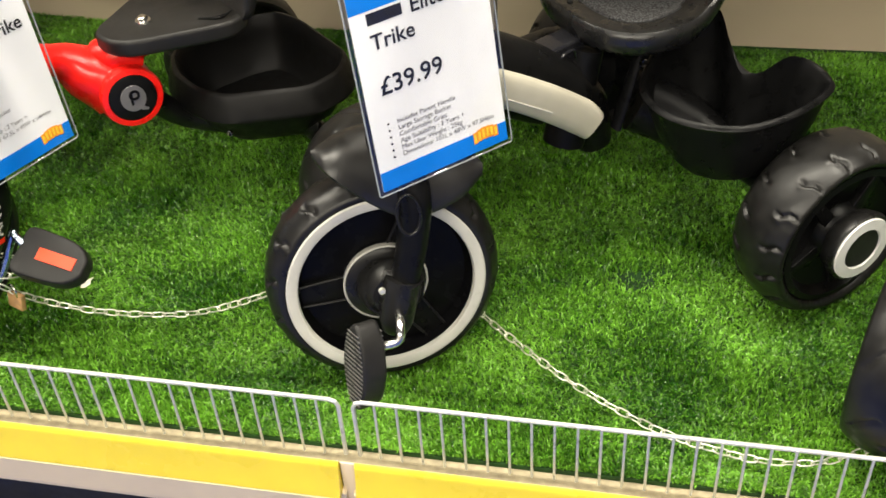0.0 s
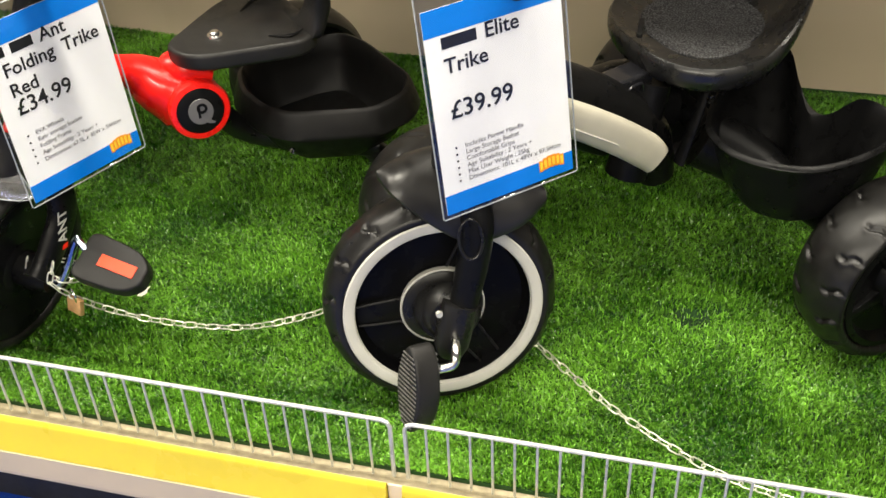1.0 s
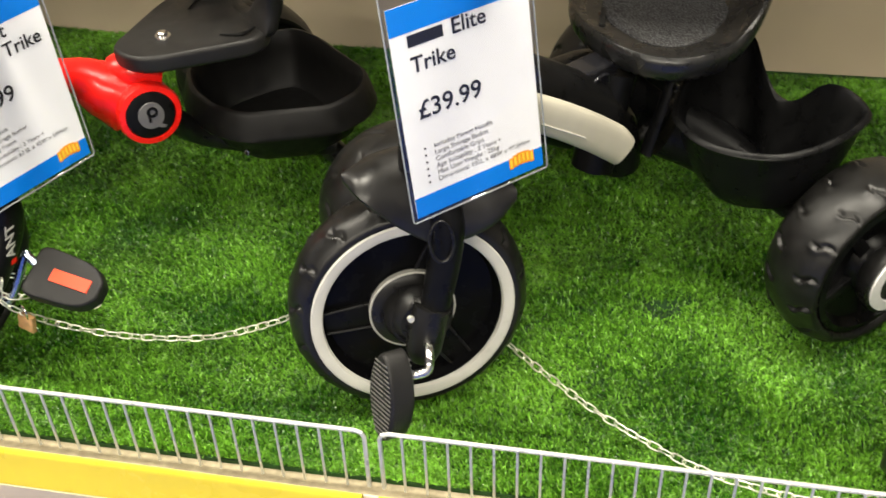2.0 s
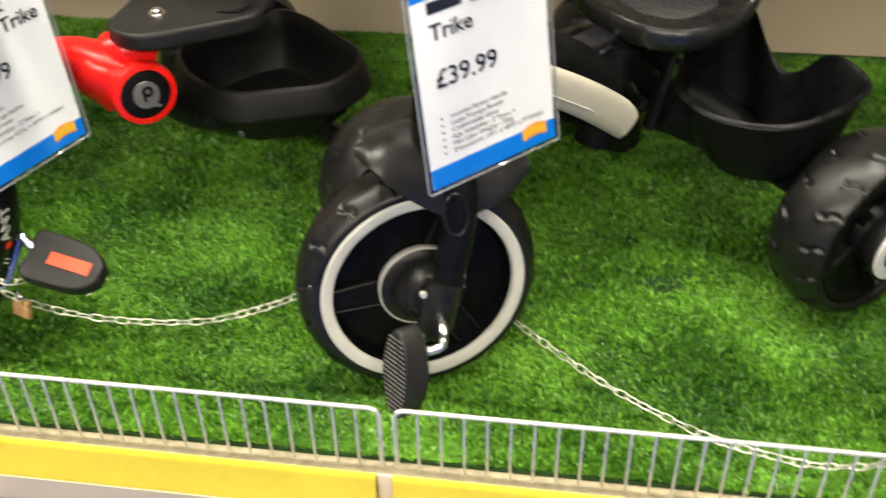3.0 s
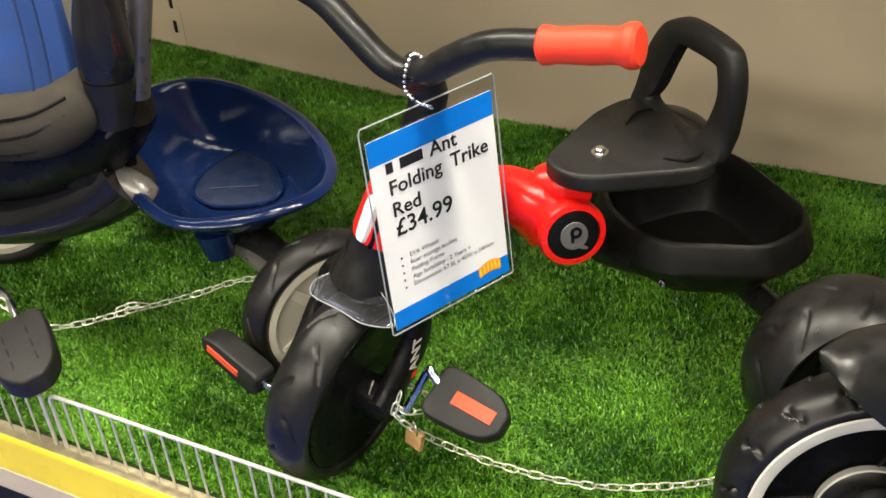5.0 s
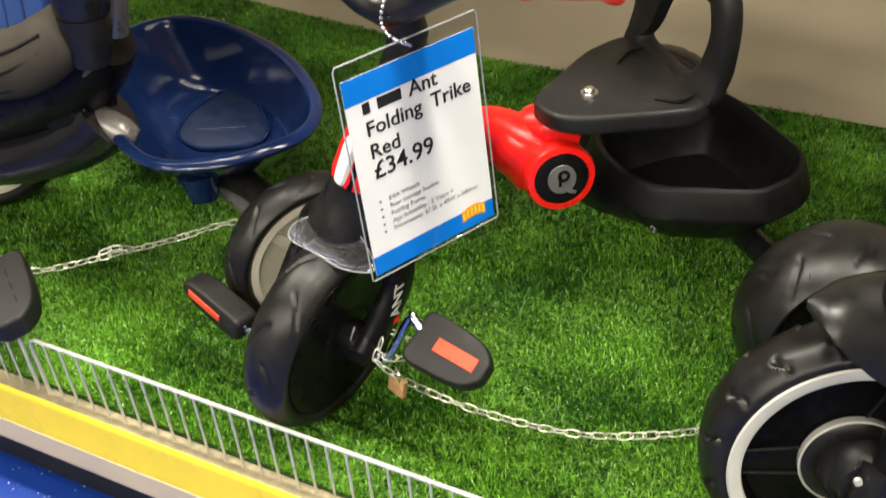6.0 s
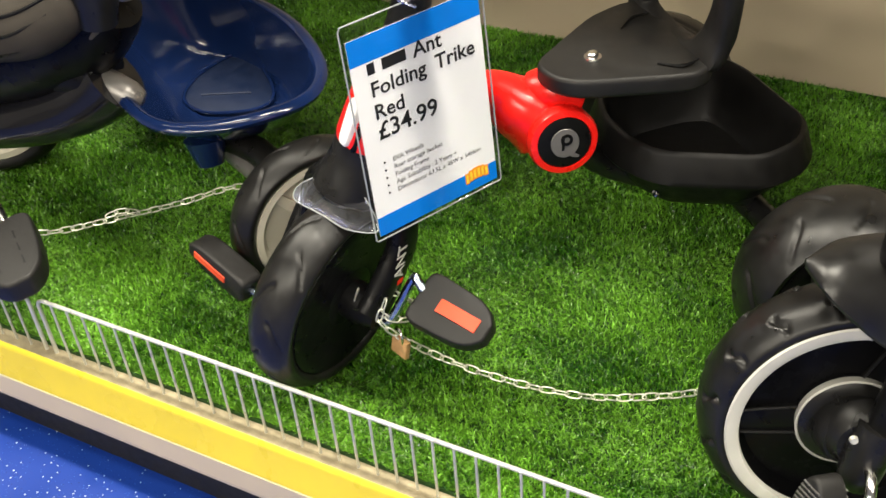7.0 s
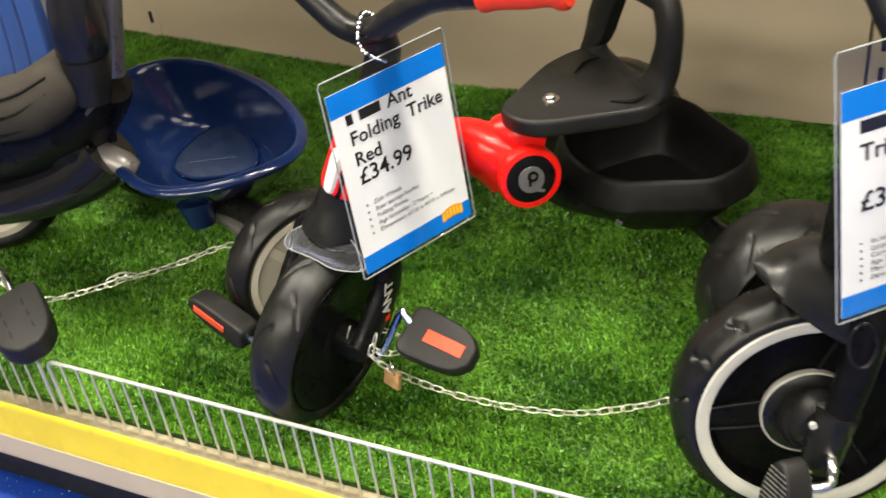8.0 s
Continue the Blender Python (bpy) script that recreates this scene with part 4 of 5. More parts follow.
    handlebar(T, top + V(0.016, 0.002, 0.014), (0.88, -0.47, 0), False, 1.9)
    # crank and pedal on the near face
    part("crank", tube(bmesh.new(), [V(-0.053, 0.923, 0.106), V(-0.046, 0.905, 0.110), V(-0.043, 0.893, 0.106), V(-0.044, 0.887, 0.099), V(-0.054, 0.884, 0.095), V(-0.076, 0.880, 0.092)], 0.0044, 14, 6), M_CHROME, T, "bright steel crank")
    pedal(T, (-0.0740, 0.873, 0.0770), V(-0.02, -0.25, -0.95), V(-0.70, -0.70, 0.10), 0.086, 0.040, 0.024, False, True)
    o = C - n * 0.050
    part("crank", tube(bmesh.new(), [o, o - n * 0.02, o - n * 0.03 + V(0.02, 0, 0.05), o - n * 0.06 + V(0.02, 0, 0.05)], 0.0042, 12, 6), M_CHROME, T, "bright steel crank")
    pedal(T, o - n * 0.075 + V(0.02, 0, 0.05), -n, V(0, 0, 1), 0.08, 0.05, 0.024, False, True)
    # arched frame with a cream side strip
    line = [V(-0.012, 1.008, 0.304), V(0.030, 1.050, 0.270), V(0.066, 1.094, 0.230), V(0.095, 1.130, 0.193), V(0.113, 1.150, 0.163)]
    arch = [p - v * 0.030 + V(0, 0, 0.016) for p in line] + [V(0.105, 1.185, 0.130)]
    part("frame", tube(bmesh.new(), arch, [0.024, 0.028, 0.030, 0.030, 0.026, 0.02], 18, 8), M_BLACK, T)
    bm = tube(bmesh.new(), line[:4] + [V(0.106, 1.142, 0.176)], [0.017, 0.0175, 0.0185, 0.0190, 0.0165], 18, 8, flat=0.5, up=(v.x, v.y, 0), power=0.7)
    part("side_strip", bm, M_CREAM, T, "cream plastic strip along the frame")
    groove = [p + v * 0.0088 + V(0, 0, -0.007) for p in line[1:3]]
    part("strip_groove", tube(bmesh.new(), groove, 0.0012, 6, 6), M_RING, T)
    A = lambda a, b, z: F + u * a + v * b + V(0, 0, z)
    part("seat_post", tube(bmesh.new(), [A(0.235, 0.0, 0.150), A(0.262, 0.0, 0.250)], [0.022, 0.019], 18, 1), M_BLACK, T)
    part("body_shell", tube(bmesh.new(), [A(0.16, -0.06, 0.225), A(0.20, -0.06, 0.210), A(0.26, -0.055, 0.198), A(0.31, -0.045, 0.190)], [0.022, 0.034, 0.044, 0.044], 20, 6), M_BLACK, T)
    part("latch_lever", tube(bmesh.new(), [A(0.285, 0.030, 0.160), A(0.298, 0.032, 0.20), A(0.312, 0.032, 0.240)], [0.008, 0.007, 0.006], 12, 4, flat=0.6), M_BLACK, T)
    part("latch_box", slab(bmesh.new(), [(-0.022, -0.018), (0.022, -0.018), (0.022, 0.018), (-0.022, 0.018)], A(0.238, 0.004, 0.246), u, V(0, 0, 1), 0.03, 0.004), M_GLOSS, T, "glossy black latch box")
    part("latch_clip", tube(bmesh.new(), [A(0.218, 0.009, 0.237), A(0.223, 0.009, 0.256), A(0.239, 0.009, 0.259), A(0.243, 0.009, 0.249)], 0.0016, 8, 4), M_GLOSS, T)
    part("footrest_bolt", lathe(bmesh.new(), [(0, 0), (0.004, 0), (0.004, 0.003), (0, 0.004)], A(0.310, 0.040, 0.232), v, 16), M_CHROME, T, "bright bolt")
    # seat: a dished shell with a rolled rim, a raised back and a grey pad
    Sc = V(0.134, 1.246, 0.274)

    def shell(q, f):
        """A point of the seat surface: angle q from the rear, f from middle to rim."""
        e = Vector((math.cos(q), math.sin(q)))
        ru = 0.114 if e.x > 0 else 0.094
        rad = 1 / ((abs(e.x) / ru) ** 2.4 + (abs(e.y) / 0.104) ** 2.4) ** (1 / 2.4)
        rear = max(0, e.x) ** 1.5
        z = 0.010 * f ** 3 + 0.085 * rear * max(0, (f - 0.55) / 0.45) ** 1.6
        return Sc + u * (e.x * rad * f) + v * (-e.y * rad * f) + V(0, 0, z)
    seg = 64
    rings = []
    for f in (0.06, 0.3, 0.55, 0.7, 0.8, 0.88, 0.93):
        rings.append([shell(2 * math.pi * i / seg, f) for i in range(seg)])
    for f, dz in ((0.965, 0.0015), (0.99, -0.002), (1.0, -0.006), (1.0, -0.013), (0.985, -0.019), (0.955, -0.023), (0.90, -0.024), (0.6, -0.022), (0.3, -0.022), (0.06, -0.022)):
        rings.append([shell(2 * math.pi * i / seg, f) + V(0, 0, dz) for i in range(seg)])
    seat = part("seat", skin(bmesh.new(), rings), mat("gloss_seat_plastic", (0.009, 0.009, 0.009), 0.30, vary=0.12, bump=0.04, spec=0.5), T, "glossy black moulded seat")
    pad = []
    for f, dz in ((0.05, 0.003), (0.4, 0.003), (0.60, 0.0028), (0.64, 0.0020), (0.655, -0.001)):
        pad.append([shell(2 * math.pi * i / seg, f * (1.0 if math.cos(2 * math.pi * i / seg) < 0.2 else 0.92)) + V(0, 0, dz) for i in range(seg)])
    part("seat_pad", skin(bmesh.new(), pad), M_PAD, seat, "grey flecked seat pad")
    part("seat_slot", slab(bmesh.new(), [(-0.017, -0.0028), (0.017, -0.0028), (0.019, 0), (0.017, 0.0028), (-0.017, 0.0028), (-0.019, 0)], Sc + u * -0.062 + v * -0.028 + V(0, 0, 0.007), (v * 0.75 - u * 0.66).normalized(), (u * 0.75 + v * 0.66).normalized(), 0.003, 0.0006, 1), M_SLOT, seat)
    part("post", tube(bmesh.new(), [Sc + V(0, 0, -0.04), Sc + V(0, 0, -0.015)], 0.03, 18, 1), M_BLACK, seat)
    # rear basket with a dipped back rim
    rim = [V(0.158, 1.160, 0.214), V(0.170, 1.128, 0.214), V(0.190, 1.108, 0.214), V(0.222, 1.098, 0.214), V(0.258, 1.102, 0.214), V(0.298, 1.128, 0.216), V(0.328, 1.162, 0.220), V(0.326, 1.178, 0.226), V(0.308, 1.188, 0.235), V(0.288, 1.182, 0.240), V(0.264, 1.174, 0.226), V(0.248, 1.176, 0.228), V(0.236, 1.196, 0.245), V(0.222, 1.235, 0.262), V(0.190, 1.235, 0.255), V(0.166, 1.200, 0.228)]
    basket(T, "rear_basket", rim, (0.245, 1.158, 0.60), 0.140, M_BLACK, 0.006)
    part("axle_tube", tube(bmesh.new(), [right - v * 0.37, right - v * 0.26, right - v * 0.15, right - v * 0.03], 0.017, 16, 6), M_BLACK, T)
    part("rear_stay", tube(bmesh.new(), [V(0.150, 1.195, 0.175), V(0.205, 1.190, 0.150), V(0.262, 1.165, 0.125)], [0.034, 0.030, 0.020], 16, 6), M_BLACK, T)
    part("under_tube", tube(bmesh.new(), [A(0.05, -0.04, 0.285), A(0.14, -0.04, 0.225), A(0.225, -0.03, 0.175)], 0.015, 14, 6), M_BLACK, T)


def pad_material():
    m = mat("flecked_pad", (0.05, 0.05, 0.052), 0.8, vary=0.2, scale=120, bump=0.9, fine=900)
    nt = m.node_tree
    b = nt.nodes["Principled BSDF"]
    geo = nt.nodes.new("ShaderNodeNewGeometry")
    n1 = nt.nodes.new("ShaderNodeTexNoise")
    n1.inputs["Scale"].default_value, n1.inputs["Detail"].default_value = 520, 2
    nt.links.new(geo.outputs["Position"], n1.inputs["Vector"])
    ramp = nt.nodes.new("ShaderNodeValToRGB")
    ramp.color_ramp.elements[0].position, ramp.color_ramp.elements[1].position = 0.42, 0.66
    ramp.color_ramp.elements[0].color, ramp.color_ramp.elements[1].color = (0.005, 0.005, 0.0055, 1), (0.085, 0.085, 0.088, 1)
    nt.links.new(n1.outputs[0], ramp.inputs[0])
    nt.links.new(ramp.outputs[0], b.inputs["Base Color"])
    return m


M_PAD = pad_material()
black_trike()


# ---- blue and grey trike with a padded seat ----
M_BLUESEAM = mat("blue_piping", (0.006, 0.02, 0.085), 0.8, vary=0.1)


def blue_trike():
    c_l = V(-0.6200, 1.0386, 0.0880)
    v = V(0.849, -0.528, 0)
    T = thing("tricycle", (-0.85, 1.08, 0), "blue and grey padded tricycle with a blue rear bucket", "tricycle", "tricycles on display")
    wheel(T, "rear_wheel", c_l, v, 0.0905, 0.042, "sweep", "cream")
    wheel(T, "rear_wheel", (-0.965, 1.250, 0.092), -V(0.8, -0.6, 0), 0.095, 0.070, "sweep", "cream")
    wheel(T, "front_wheel", (-1.128, 1.070, 0.112), V(0.45, -0.89, 0), 0.115, 0.05, "sweep", "cream")
    axle = (c_l + V(-0.975, 1.195, 0.106)) / 2
    part("axle_tube", tube(bmesh.new(), [V(-0.945, 1.240, 0.095), axle + V(0, 0, -0.005), c_l - v * 0.02], 0.013, 14, 5), M_GREYTUBE, T)
    part("rear_stay", tube(bmesh.new(), [V(-0.79, 1.11, 0.100), V(-0.72, 1.09, 0.108), c_l - v * 0.03 + V(0, 0, 0.012)], [0.016, 0.016, 0.016], 16, 5), M_SATIN, T)
    rim = [V(-0.880, 1.062, 0.204), V(-0.925, 1.105, 0.204), V(-0.952, 1.160, 0.204), V(-0.950, 1.212, 0.204), V(-0.918, 1.246, 0.204), V(-0.868, 1.250, 0.204), V(-0.800, 1.232, 0.204), V(-0.735, 1.200, 0.204), V(-0.676, 1.152, 0.204), V(-0.650, 1.112, 0.204), V(-0.648, 1.078, 0.204), V(-0.668, 1.042, 0.204), V(-0.700, 1.010, 0.204), V(-0.742, 0.992, 0.204), V(-0.790, 1.004, 0.204)]
    basket(T, "bucket", rim, (-0.815, 1.174, 0.50), 0.112, M_BLUE, 0.011)
    out = round_outline([(-0.054, -0.005), (-0.056, 0.040), (-0.044, 0.076), (-0.020, 0.074), (0.030, 0.036), (0.056, 0.002), (0.046, -0.026), (0.002, -0.048), (-0.036, -0.038)], 5)
    mat_blue = mat("dull_blue_plastic", (0.005, 0.012, 0.038), 0.5, vary=0.1, bump=0.2)
    bed = part("bucket_bed", slab(bmesh.new(), out, V(-0.815, 1.170, 0.120), V(1, 0, 0), V(0, 1, 0), 0.005, 0.002, 2), mat_blue, T, "dull blue raised bucket floor")
    rail = [V(-0.815 + x * 1.02, 1.170 + y * 1.02, 0.1205) for x, y in out + out[:1]]
    part("bed_rim", tube(bmesh.new(), rail, 0.0022, 8, 1), M_BLUE, bed)
    part("bed_rib", tube(bmesh.new(), [V(-0.842, 1.150, 0.1205), V(-0.790, 1.176, 0.1205)], 0.0014, 8, 1), mat_blue, bed)
    part("bucket_foot", tube(bmesh.new(), [V(-0.775, 1.07, 0.127), V(-0.770, 1.065, 0.098)], [0.024, 0.015], 16, 1), M_BLUE, T)
    # grey arm that carries the bucket, dark moulded body
    part("bucket_arm", tube(bmesh.new(), [V(-0.900, 1.02, 0.215), V(-0.845, 1.020, 0.205), V(-0.818, 1.022, 0.196), V(-0.806, 1.026, 0.190)], [0.019, 0.018, 0.017, 0.010], 18, 6), M_GREYTUBE, T, "grey bucket arm")
    part("arm_socket", tube(bmesh.new(), [V(-0.96, 1.02, 0.235), V(-0.90, 1.022, 0.226), V(-0.846, 1.023, 0.212)], [0.05, 0.04, 0.029], 18, 5), M_BLACK, T)
    part("frame", tube(bmesh.new(), [V(-0.84, 1.03, 0.21), V(-0.885, 1.01, 0.178), V(-0.965, 0.985, 0.150), V(-1.06, 0.985, 0.135), V(-1.15, 1.0, 0.16)], [0.040, 0.032, 0.026, 0.026, 0.026], 18, 6), M_GLOSS, T, "glossy black curved frame")
    part("body_shell", tube(bmesh.new(), [V(-0.835, 1.04, 0.300), V(-0.875, 1.03, 0.262), V(-0.96, 1.01, 0.225), V(-1.06, 1.0, 0.215), V(-1.15, 1.02, 0.235)], [0.042, 0.055, 0.052, 0.05, 0.05], 20, 6), M_BLACK, T)
    # padded seat
    bol = [V(-1.13, 0.985, 0.276), V(-1.02, 0.965, 0.276), V(-0.93, 0.962, 0.284), V(-0.865, 0.970, 0.298), V(-0.832, 0.985, 0.318), V(-0.815, 1.008, 0.340)]
    part("seat_bolster", tube(bmesh.new(), bol, [0.030, 0.033, 0.034, 0.034, 0.030, 0.020], 20, 8), M_GREYCLOTH, T, "dark grey padded bolster")
    for sy, sz in ((-0.027, 0.0205), (-0.0335, 0.003), (-0.029, -0.0165)):
        line = [p + V(0.003, sy, sz) for p in bol[:4]] + [bol[4] + V(0.008, sy * 0.86, sz * 0.86)]
        part("seam", tube(bmesh.new(), line, 0.0018, 6, 6), M_BLACK, T)
    part("seat_cushion", slab(bmesh.new(), round_outline([(-0.20, -0.07), (0.0, -0.07), (0.036, -0.062), (0.034, -0.03), (0.020, 0.03), (0.004, 0.075), (-0.02, 0.085), (-0.20, 0.085)], 5), V(-0.880, 1.000, 0.372), V(0.97, 0.20, -0.05), V(-0.04, 0.35, 0.94), 0.03, 0.010, 5), M_BLUECLOTH, T, "mid blue padded cushion")
    ux, uy = V(0.97, 0.20, -0.05), V(-0.04, 0.35, 0.94)
    nf = ux.cross(uy).normalized()
    for dx in (-0.010, -0.030):
        line = [V(-0.880, 1.000, 0.372) + ux * (x + dx) + uy * y + nf * 0.0145 for x, y in ((0.034, -0.06), (0.028, -0.02), (0.016, 0.03), (0.002, 0.07))]
        part("piping", tube(bmesh.new(), line, 0.0016, 6, 6), M_BLUESEAM, T, "dark blue piping")
    part("seat_side", slab(bmesh.new(), round_outline([(-0.12, -0.10), (0.03, -0.10), (0.068, -0.04), (0.060, 0.04), (0.055, 0.16), (-0.12, 0.16)], 5), V(-0.868, 1.015, 0.36), V(0.97, 0.20, 0.0), V(-0.02, 0.30, 0.95), 0.022, 0.006, 4), mat("grey_lining", (0.10, 0.09, 0.075), 0.9, vary=0.12, bump=0.5, fine=900), T, "grey fabric side panel")
    # push handle sleeve and tube
    part("handle_sleeve", lathe(bmesh.new(), [(0.0, 0.0), (0.0235, 0.0), (0.026, 0.004), (0.0275, 0.03), (0.024, 0.06), (0.016, 0.10), (0.013, 0.15), (0.0, 0.15)], V(-0.800, 0.998, 0.345), V(0.06, 0.06, 1), 32), M_GLOSS, T, "glossy black handle sleeve")
    part("sleeve_collar", lathe(bmesh.new(), [(0, -0.050), (0.018, -0.050), (0.021, -0.035), (0.025, -0.01), (0.0245, 0.0), (0, 0.0)], V(-0.800, 0.998, 0.345), V(0.06, 0.06, 1), 32), M_SATIN, T)
    part("push_tube", tube(bmesh.new(), [V(-0.815, 1.045, 0.30), V(-0.800, 1.048, 0.36), V(-0.776, 1.046, 0.44), V(-0.760, 1.046, 0.56)], 0.0125, 16, 6), M_GREYTUBE, T, "grey steel push tube")
    # pedal nearest the riser
    part("crank", tube(bmesh.new(), [V(-1.06, 1.0, 0.11), V(-1.0, 0.93, 0.11), V(-0.93, 0.905, 0.11), V(-0.88, 0.872, 0.098)], 0.0048, 12, 6), M_CHROME, T)
    pedal(T, (-0.862, 0.853, 0.092), V(0.82, -0.55, -0.08), V(0.05, -0.20, 1), 0.098, 0.066, 0.026, False)


blue_trike()


# ---- further trike at the end of the row: its front wheel ----
def end_trike():
    T = thing("tricycle", (0.46, 0.985, 0), "grey black tricycle front wheel with its fork", "tricycle", "tricycles on display")
    C = V(0.408, 0.942, 0.096)
    n = V(0.93, -0.36, 0)
    wheel(T, "front_wheel", C, n, 0.100, 0.070, "sweep", "dark")
    for s in (1,):
        o = C + n * 0.05 * s
        part("fork_blade", tube(bmesh.new(), [o, o + V(0, 0.01, 0.08), C + n * 0.03 * s + V(0, 0.02, 0.14)], 0.013, 14, 5), M_SATIN, T)
    part("fork_crown", lathe(bmesh.new(), [(0, -0.02), (0.045, -0.015), (0.045, 0.0), (0.03, 0.02), (0.028, 0.1), (0, 0.1)], C + V(0, 0.02, 0.135), V(0, 0.2, 1), 32), M_SATIN, T)


end_trike()


# ---- price tags in clear pockets ----
def price_tag(c, az, tilt, roll, s, title, price, bullets, hang, front, over, label):
    """A printed card in a clear pocket that hangs by a ball chain."""
    c = Vector(c)
    a, ti, ro = radians(az), radians(tilt), radians(roll)
    h, f, z = V(math.cos(a), math.sin(a), 0), V(math.sin(a), -math.cos(a), 0), V(0, 0, 1)
    u2 = z * math.cos(ti) + f * math.sin(ti)
    H, U = h * math.cos(ro) + u2 * math.sin(ro), u2 * math.cos(ro) - h * math.sin(ro)
    N = H.cross(U)
    T = thing("price_tag", c, label, "price tag", "price tags on the tricycles")
    W, G = 0.148 * s, 0.210 * s
    at = lambda x, y, d=0.0: c + H * (x - 0.5) * W + U * (0.5 - y) * G + N * d

    def plate(name, x0, x1, y0, y1, d, m, under=T, thick=0.0005, lab=""):
        bm = slab(bmesh.new(), [(x0 * W, -y1 * G), (x1 * W, -y1 * G), (x1 * W, -y0 * G), (x0 * W, -y0 * G)], at(0, 0, d), H, U, thick, 0.0001, 1)
        return part(name, bm, m, under, lab)
    card = plate("card", 0, 1, 0, 1, 0, M_CARD, lab="white printed card")
    plate("top_band", 0, 1, 0, 0.122, 0.0003, M_BAND, card, 0.0002, "bright blue band")
    plate("bottom_band", 0, 1, 0.90, 1, 0.0003, M_BAND, card, 0.0002, "bright blue band")

    def write(text, x, y, size, m):
        part("lettering", onto(lettering(text, size * s), at(x, y, 0.0005), H, U), m, card)
    for words, y in title:
        x = 0.115
        for word in words:
            if word.startswith("#"):
                for wide in word[1:].split(","):
                    wide = float(wide)
                    plate("print_bar", x, x + wide - 0.02, y - 0.060, y - 0.006, 0.0005, M_INK, card, 0.0002)
                    x += wide
                x += 0.035
            else:
                write(word, x, y, 0.0216, M_INK)
                x += 0.070 * len(word) * 0.92 + 0.045
    write(price[0], 0.115, price[1], 0.0255, M_INK)
    y = bullets[0]
    for line in bullets[2]:
        write(line, 0.19, y, 0.0071, M_GREYINK)
        bm = lathe(bmesh.new(), [(0.0012 * s, 0), (0.0011 * s, 0.0003), (0, 0.0003)], at(0.125, y - 0.012, 0.0005), N, 12)
        part("bullet", bm, M_INK, card)
        y += bullets[1]
    for k in range(6):
        x = 0.73 + 0.033 * k
        arc = 0.014 * (1 - ((k - 2.5) / 2.5) ** 2)
        plate("logo_block", x, x + 0.034, 0.895 - arc, 0.955 - arc * 0.6, 0.0006, M_ORANGE, card, 0.0002)
        plate("logo_spot", x + 0.007, x + 0.026, 0.905 - arc, 0.945 - arc * 0.6, 0.0009, M_YELLOWINK, card, 0.0002)
    out = round_outline([(-0.034, -0.012), (-0.02, -0.022), (0.5, -0.022), (1.02, -0.022), (1.034, -0.012), (1.034, 0.5), (1.034, 0.98 + over), (1.02, 1 + over), (0.5, 1 + over), (-0.02, 1 + over), (-0.034, 0.98 + over), (-0.034, 0.5)], 1)
    bm = slab(bmesh.new(), [(x * W, (y - 1) * G) for x, y in out], at(0, 0, 0.0016), H, U, 0.003, 0.0006, 1)
    pk = part("clear_pocket", bm, M_POCKET, T, "clear plastic pocket")
    pk.visible_shadow = False
    edge = [at(x, 1 - y, 0) for x, y in out] + [at(out[0][0], 1 - out[0][1], 0)]
    ed = part("pocket_edge", tube(bmesh.new(), edge, 0.0007, 6, 1), M_POCKETEDGE, T, "greyish welded pocket edge")
    # ball chain from the pocket's eyelet round the bar
    eye = at(0.50, 0.025 - over, 0)
    hang = Vector(hang)
    front = Vector(front).normalized()
    loop = smooth_path([eye + N * 0.004, eye + front * 0.016 + V(0, 0, 0.012), hang + front * 0.0165 + V(0, 0, -0.004), hang + front * 0.011 + V(0, 0, 0.011), hang + V(0, 0, 0.0165), hang - front * 0.015, hang - front * 0.008 + V(0, 0, -0.015), eye - N * 0.004], 8)
    bm = bmesh.new()
    gap, last = 0.0042, None
    for i in range(len(loop) - 1):
        steps = 6
        for j in range(steps):
            p = loop[i].lerp(loop[i + 1], j / steps)
            if last is None or (p - last).length >= gap:
                bmesh.ops.create_icosphere(bm, subdivisions=1, radius=0.0019, matrix=Matrix.Translation(p))
                last = p
    part("ball_chain", bm, M_CHROME, T, "fine steel ball chain")


price_tag((-0.440, 0.979, 0.286), 63.9, -4.2, 0.8, 0.85,
          [(["#0.075", "#0.20", "Ant"], 0.190), (["Folding", "Trike"], 0.292), (["Red"], 0.404)], ("£34.99", 0.507),
          (0.640, 0.041, ["EVA Wheels", "Rear storage bucket", "Folding Frame", "Age Suitability : 2 Years +", "Dimensions: 67.5L x 45W x 54Hcm"]),
          (-0.459, 0.988, 0.407), (-0.17, -0.985, 0), 0.075, "white and blue price card for a folding trike")
price_tag((-0.016, 0.972, 0.332), 42.7, -7.5, 1.7, 0.864,
          [(["#0.27", "Elite"], 0.195), (["Trike"], 0.305)], ("£39.99", 0.525),
          (0.682, 0.0345, ["Includes Parent Handle", "Large Storage Basket", "Comfortable Grips", "Age Suitability : 2 Years +", "Max User Weight : 25kg", "Dimensions: 101L x 48W x 97.5Hcm"]),
          (-0.018, 1.002, 0.416), (-0.47, -0.88, 0), 0.16, "white and blue price card for a black trike")


# ---- security chains ----
def link_mesh():
    L, W, r = 0.0076, 0.0032, 0.0008
    pts = []
    for i in range(21):
        q = 2 * math.pi * i / 20
        x, y = math.cos(q), math.sin(q)
        pts.append(V(math.copysign(abs(x) ** 0.7, x) * L, math.copysign(abs(y) ** 0.8, y) * W, 0))
    ob = part("link", tube(bmesh.new(), pts, r, 8, 1), M_ZINC, None)
    me = ob.data
    bpy.data.objects.remove(ob)
    return me


LINK = link_mesh()


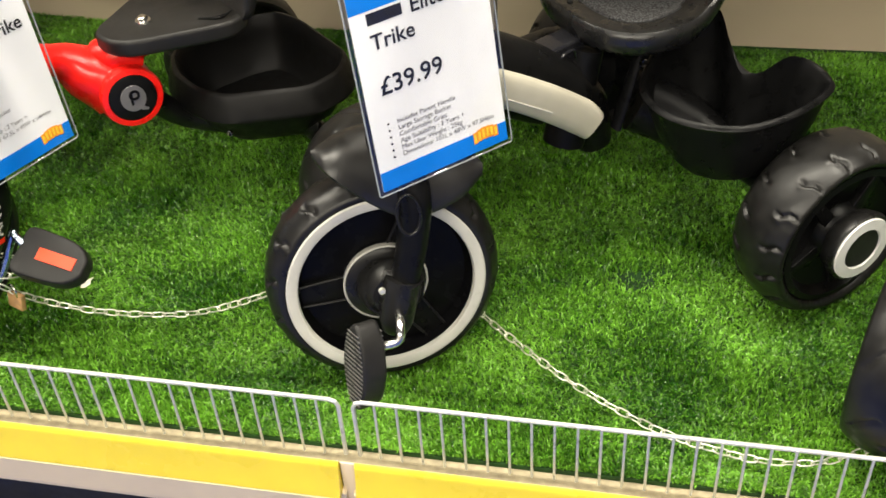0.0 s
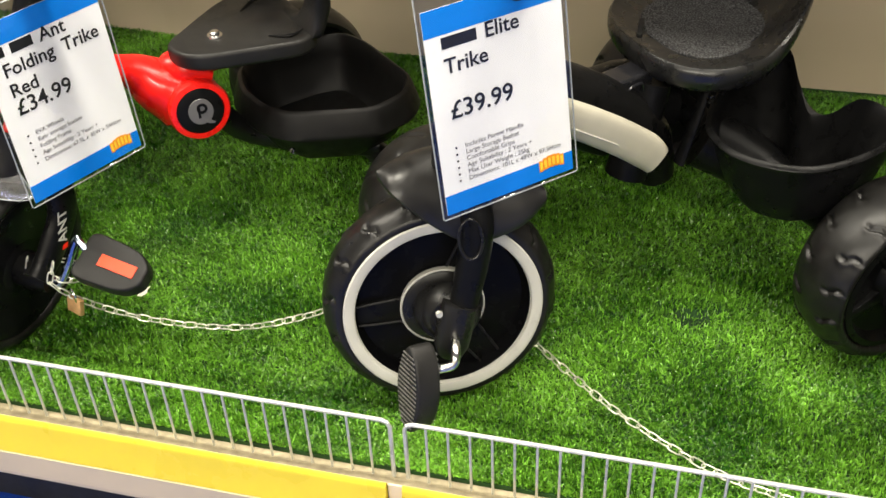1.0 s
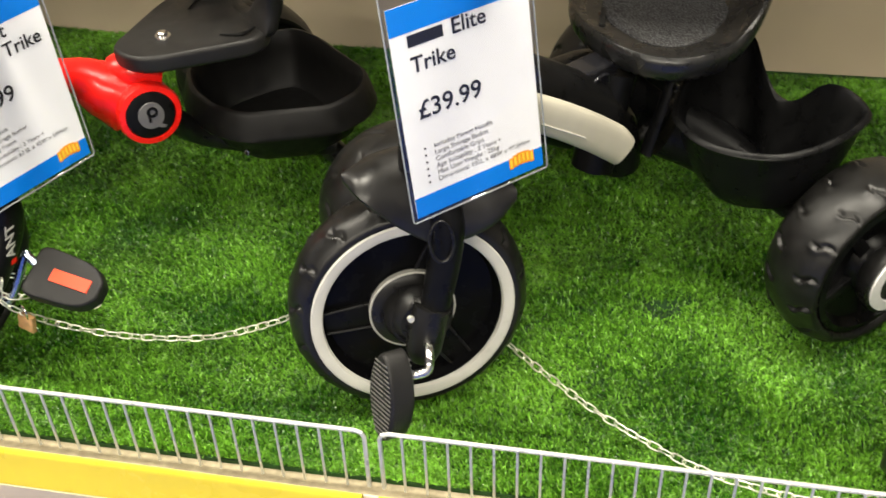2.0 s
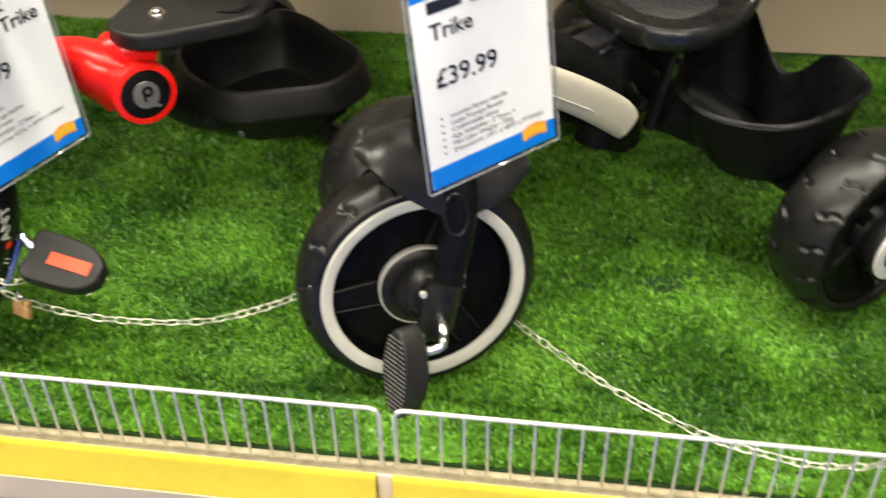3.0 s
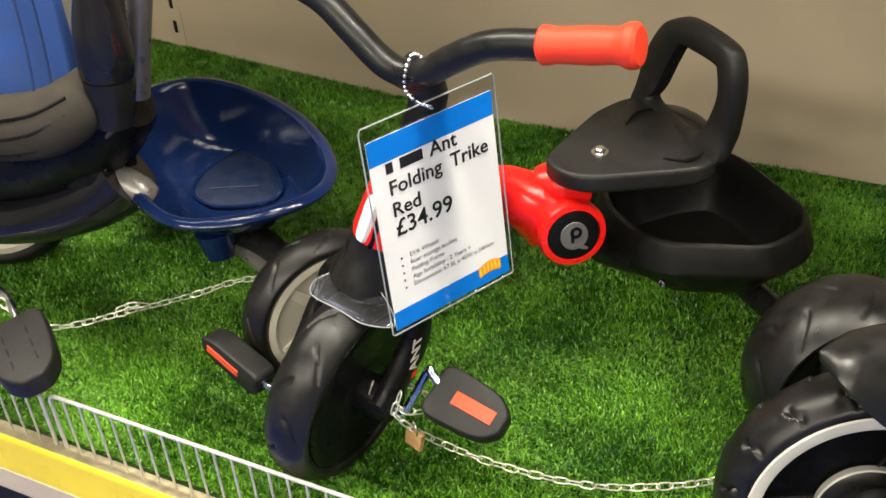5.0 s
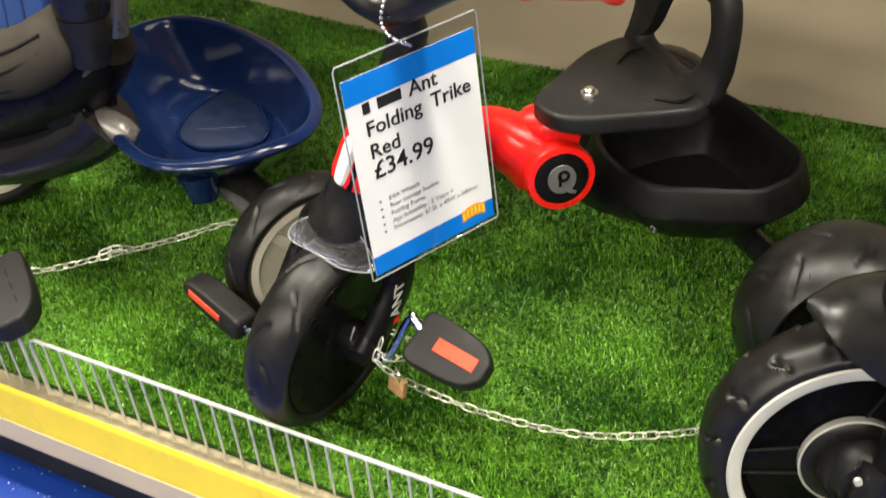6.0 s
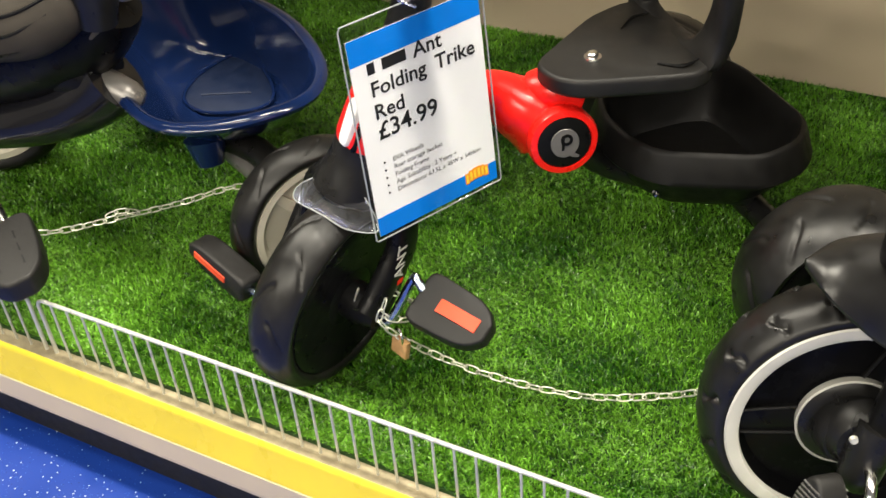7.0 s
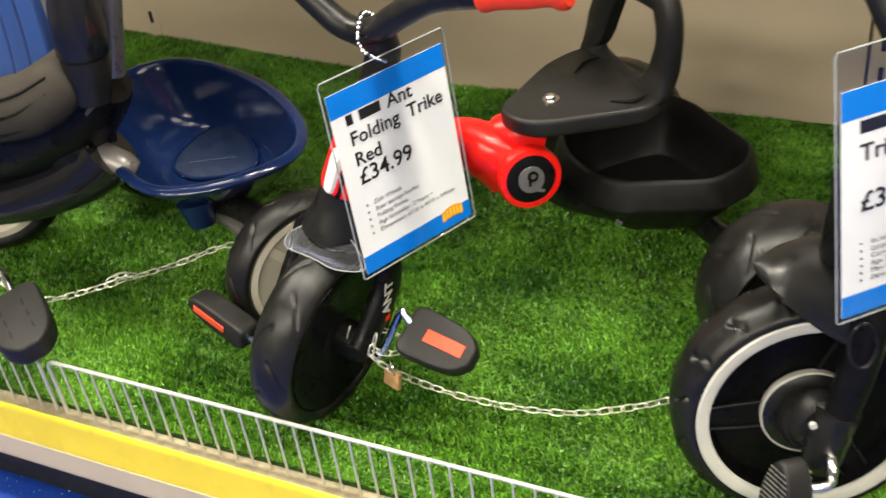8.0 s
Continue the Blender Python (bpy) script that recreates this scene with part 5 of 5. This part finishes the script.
def chain(pts, label, seed=1):
    rng = random.Random(seed)
    path = smooth_path(pts, 14)
    T = thing("security_chain", pts[0], label, "chain", "security chains between tricycles")
    step, gone, k = 0.0122, 0.0, 0
    for a, b in zip(path, path[1:]):
        d = b - a
        while gone <= d.length:
            p = a + d.normalized() * gone
            ob = new("link", LINK)
            ob.parent = T
            e = d.normalized()
            turn = Matrix((e, e.cross(V(0, 0, 1)).normalized(), e.cross(V(0, 0, 1)).normalized().cross(e) * -1)).transposed()
            roll = Euler(((k % 2) * 1.35 + rng.uniform(-0.35, 0.35) + 0.25, 0, rng.uniform(-0.08, 0.08))).to_matrix()
            ob.matrix_basis = Matrix.Translation(K * p - spot(T)) @ (turn @ roll).to_4x4()
            gone += step
            k += 1
        gone -= d.length


LABEL = "bright zinc security chain of long links"
chain([V(-0.462, 0.936, 0.064), V(-0.436, 0.947, 0.044), V(-0.395, 0.959, 0.026), V(-0.340, 0.970, 0.017), V(-0.290, 0.980, 0.017), V(-0.234, 0.988, 0.034), V(-0.190, 0.994, 0.055), V(-0.15, 1.01, 0.075), V(-0.09, 1.045, 0.08), V(-0.04, 1.04, 0.06), V(0.0, 1.028, 0.022), V(0.013, 1.018, 0.012), V(0.055, 0.982, 0.011), V(0.103, 0.944, 0.011), V(0.150, 0.914, 0.011), V(0.203, 0.887, 0.011), V(0.250, 0.874, 0.011), V(0.288, 0.868, 0.011), V(0.330, 0.871, 0.012), V(0.360, 0.88, 0.016), V(0.41, 0.90, 0.03), V(0.46, 0.93, 0.07)], LABEL, 3)
chain([V(-0.95, 0.84 + 0.06, 0.12), V(-0.905, 0.897, 0.094), V(-0.877, 0.915, 0.078), V(-0.843, 0.982, 0.060), V(-0.800, 1.035, 0.056), V(-0.754, 1.070, 0.066), V(-0.70, 1.075, 0.08)], LABEL, 5)
ring = [V(-0.478 + 0.023 * math.cos(q), 0.952 + 0.022 * math.sin(q), 0.086 + 0.010 * math.cos(q * 1 + 2.2)) for q in [2 * math.pi * i / 10 for i in range(11)]]
chain(ring, "short zinc chain looped round the fork end", 7)
chain([V(-0.470, 0.925, 0.112), V(-0.474, 0.921, 0.095), V(-0.466, 0.927, 0.078)], "short zinc chain hanging at the fork end", 8)
chain([V(-0.500, 0.927, 0.112), V(-0.504, 0.925, 0.098), V(-0.506, 0.926, 0.082)], "short zinc chain hanging at the fork end", 9)
chain([V(-0.848, 0.978, 0.066), V(-0.838, 0.984, 0.069), V(-0.828, 0.996, 0.062)], "zinc chain links knotted together", 10)

lock = thing("padlock", (-0.463, 0.930, 0.055), "small worn brass padlock on the chain", "padlock")
o = V(-0.463, 0.930, 0.060)
part("lock_body", slab(bmesh.new(), [(-0.0105, -0.0105), (0.0105, -0.0105), (0.0105, 0.0065), (-0.0105, 0.0065)], o, V(0.93, -0.36, 0), V(0.1, 0.2, 1), 0.006, 0.0012, 2), M_BRASS, lock)
part("shackle", tube(bmesh.new(), [o + V(-0.005, 0.005, 0.004), o + V(-0.005, 0.005, 0.013), o + V(0, 0.003, 0.0175), o + V(0.005, 0.0, 0.013), o + V(0.005, 0.0, 0.004)], 0.0014, 8, 5), M_CHROME, lock, "steel shackle")

scrap = thing("paper_scrap", (-0.437, 1.016, 0.006), "torn scrap of pale paper lying on the grass", "paper scrap")
bm = slab(bmesh.new(), [(-0.007, -0.004), (0.0, -0.006), (0.006, -0.003), (0.005, 0.002), (0.008, 0.006), (0.0, 0.004), (-0.004, 0.007), (-0.006, 0.001)], V(-0.437, 1.016, 0.010), V(0.9, 0.2, 0.25), V(-0.1, 0.9, 0.3), 0.0006, 0.0002, 1)
part("scrap", bm, M_PAPER, scrap)
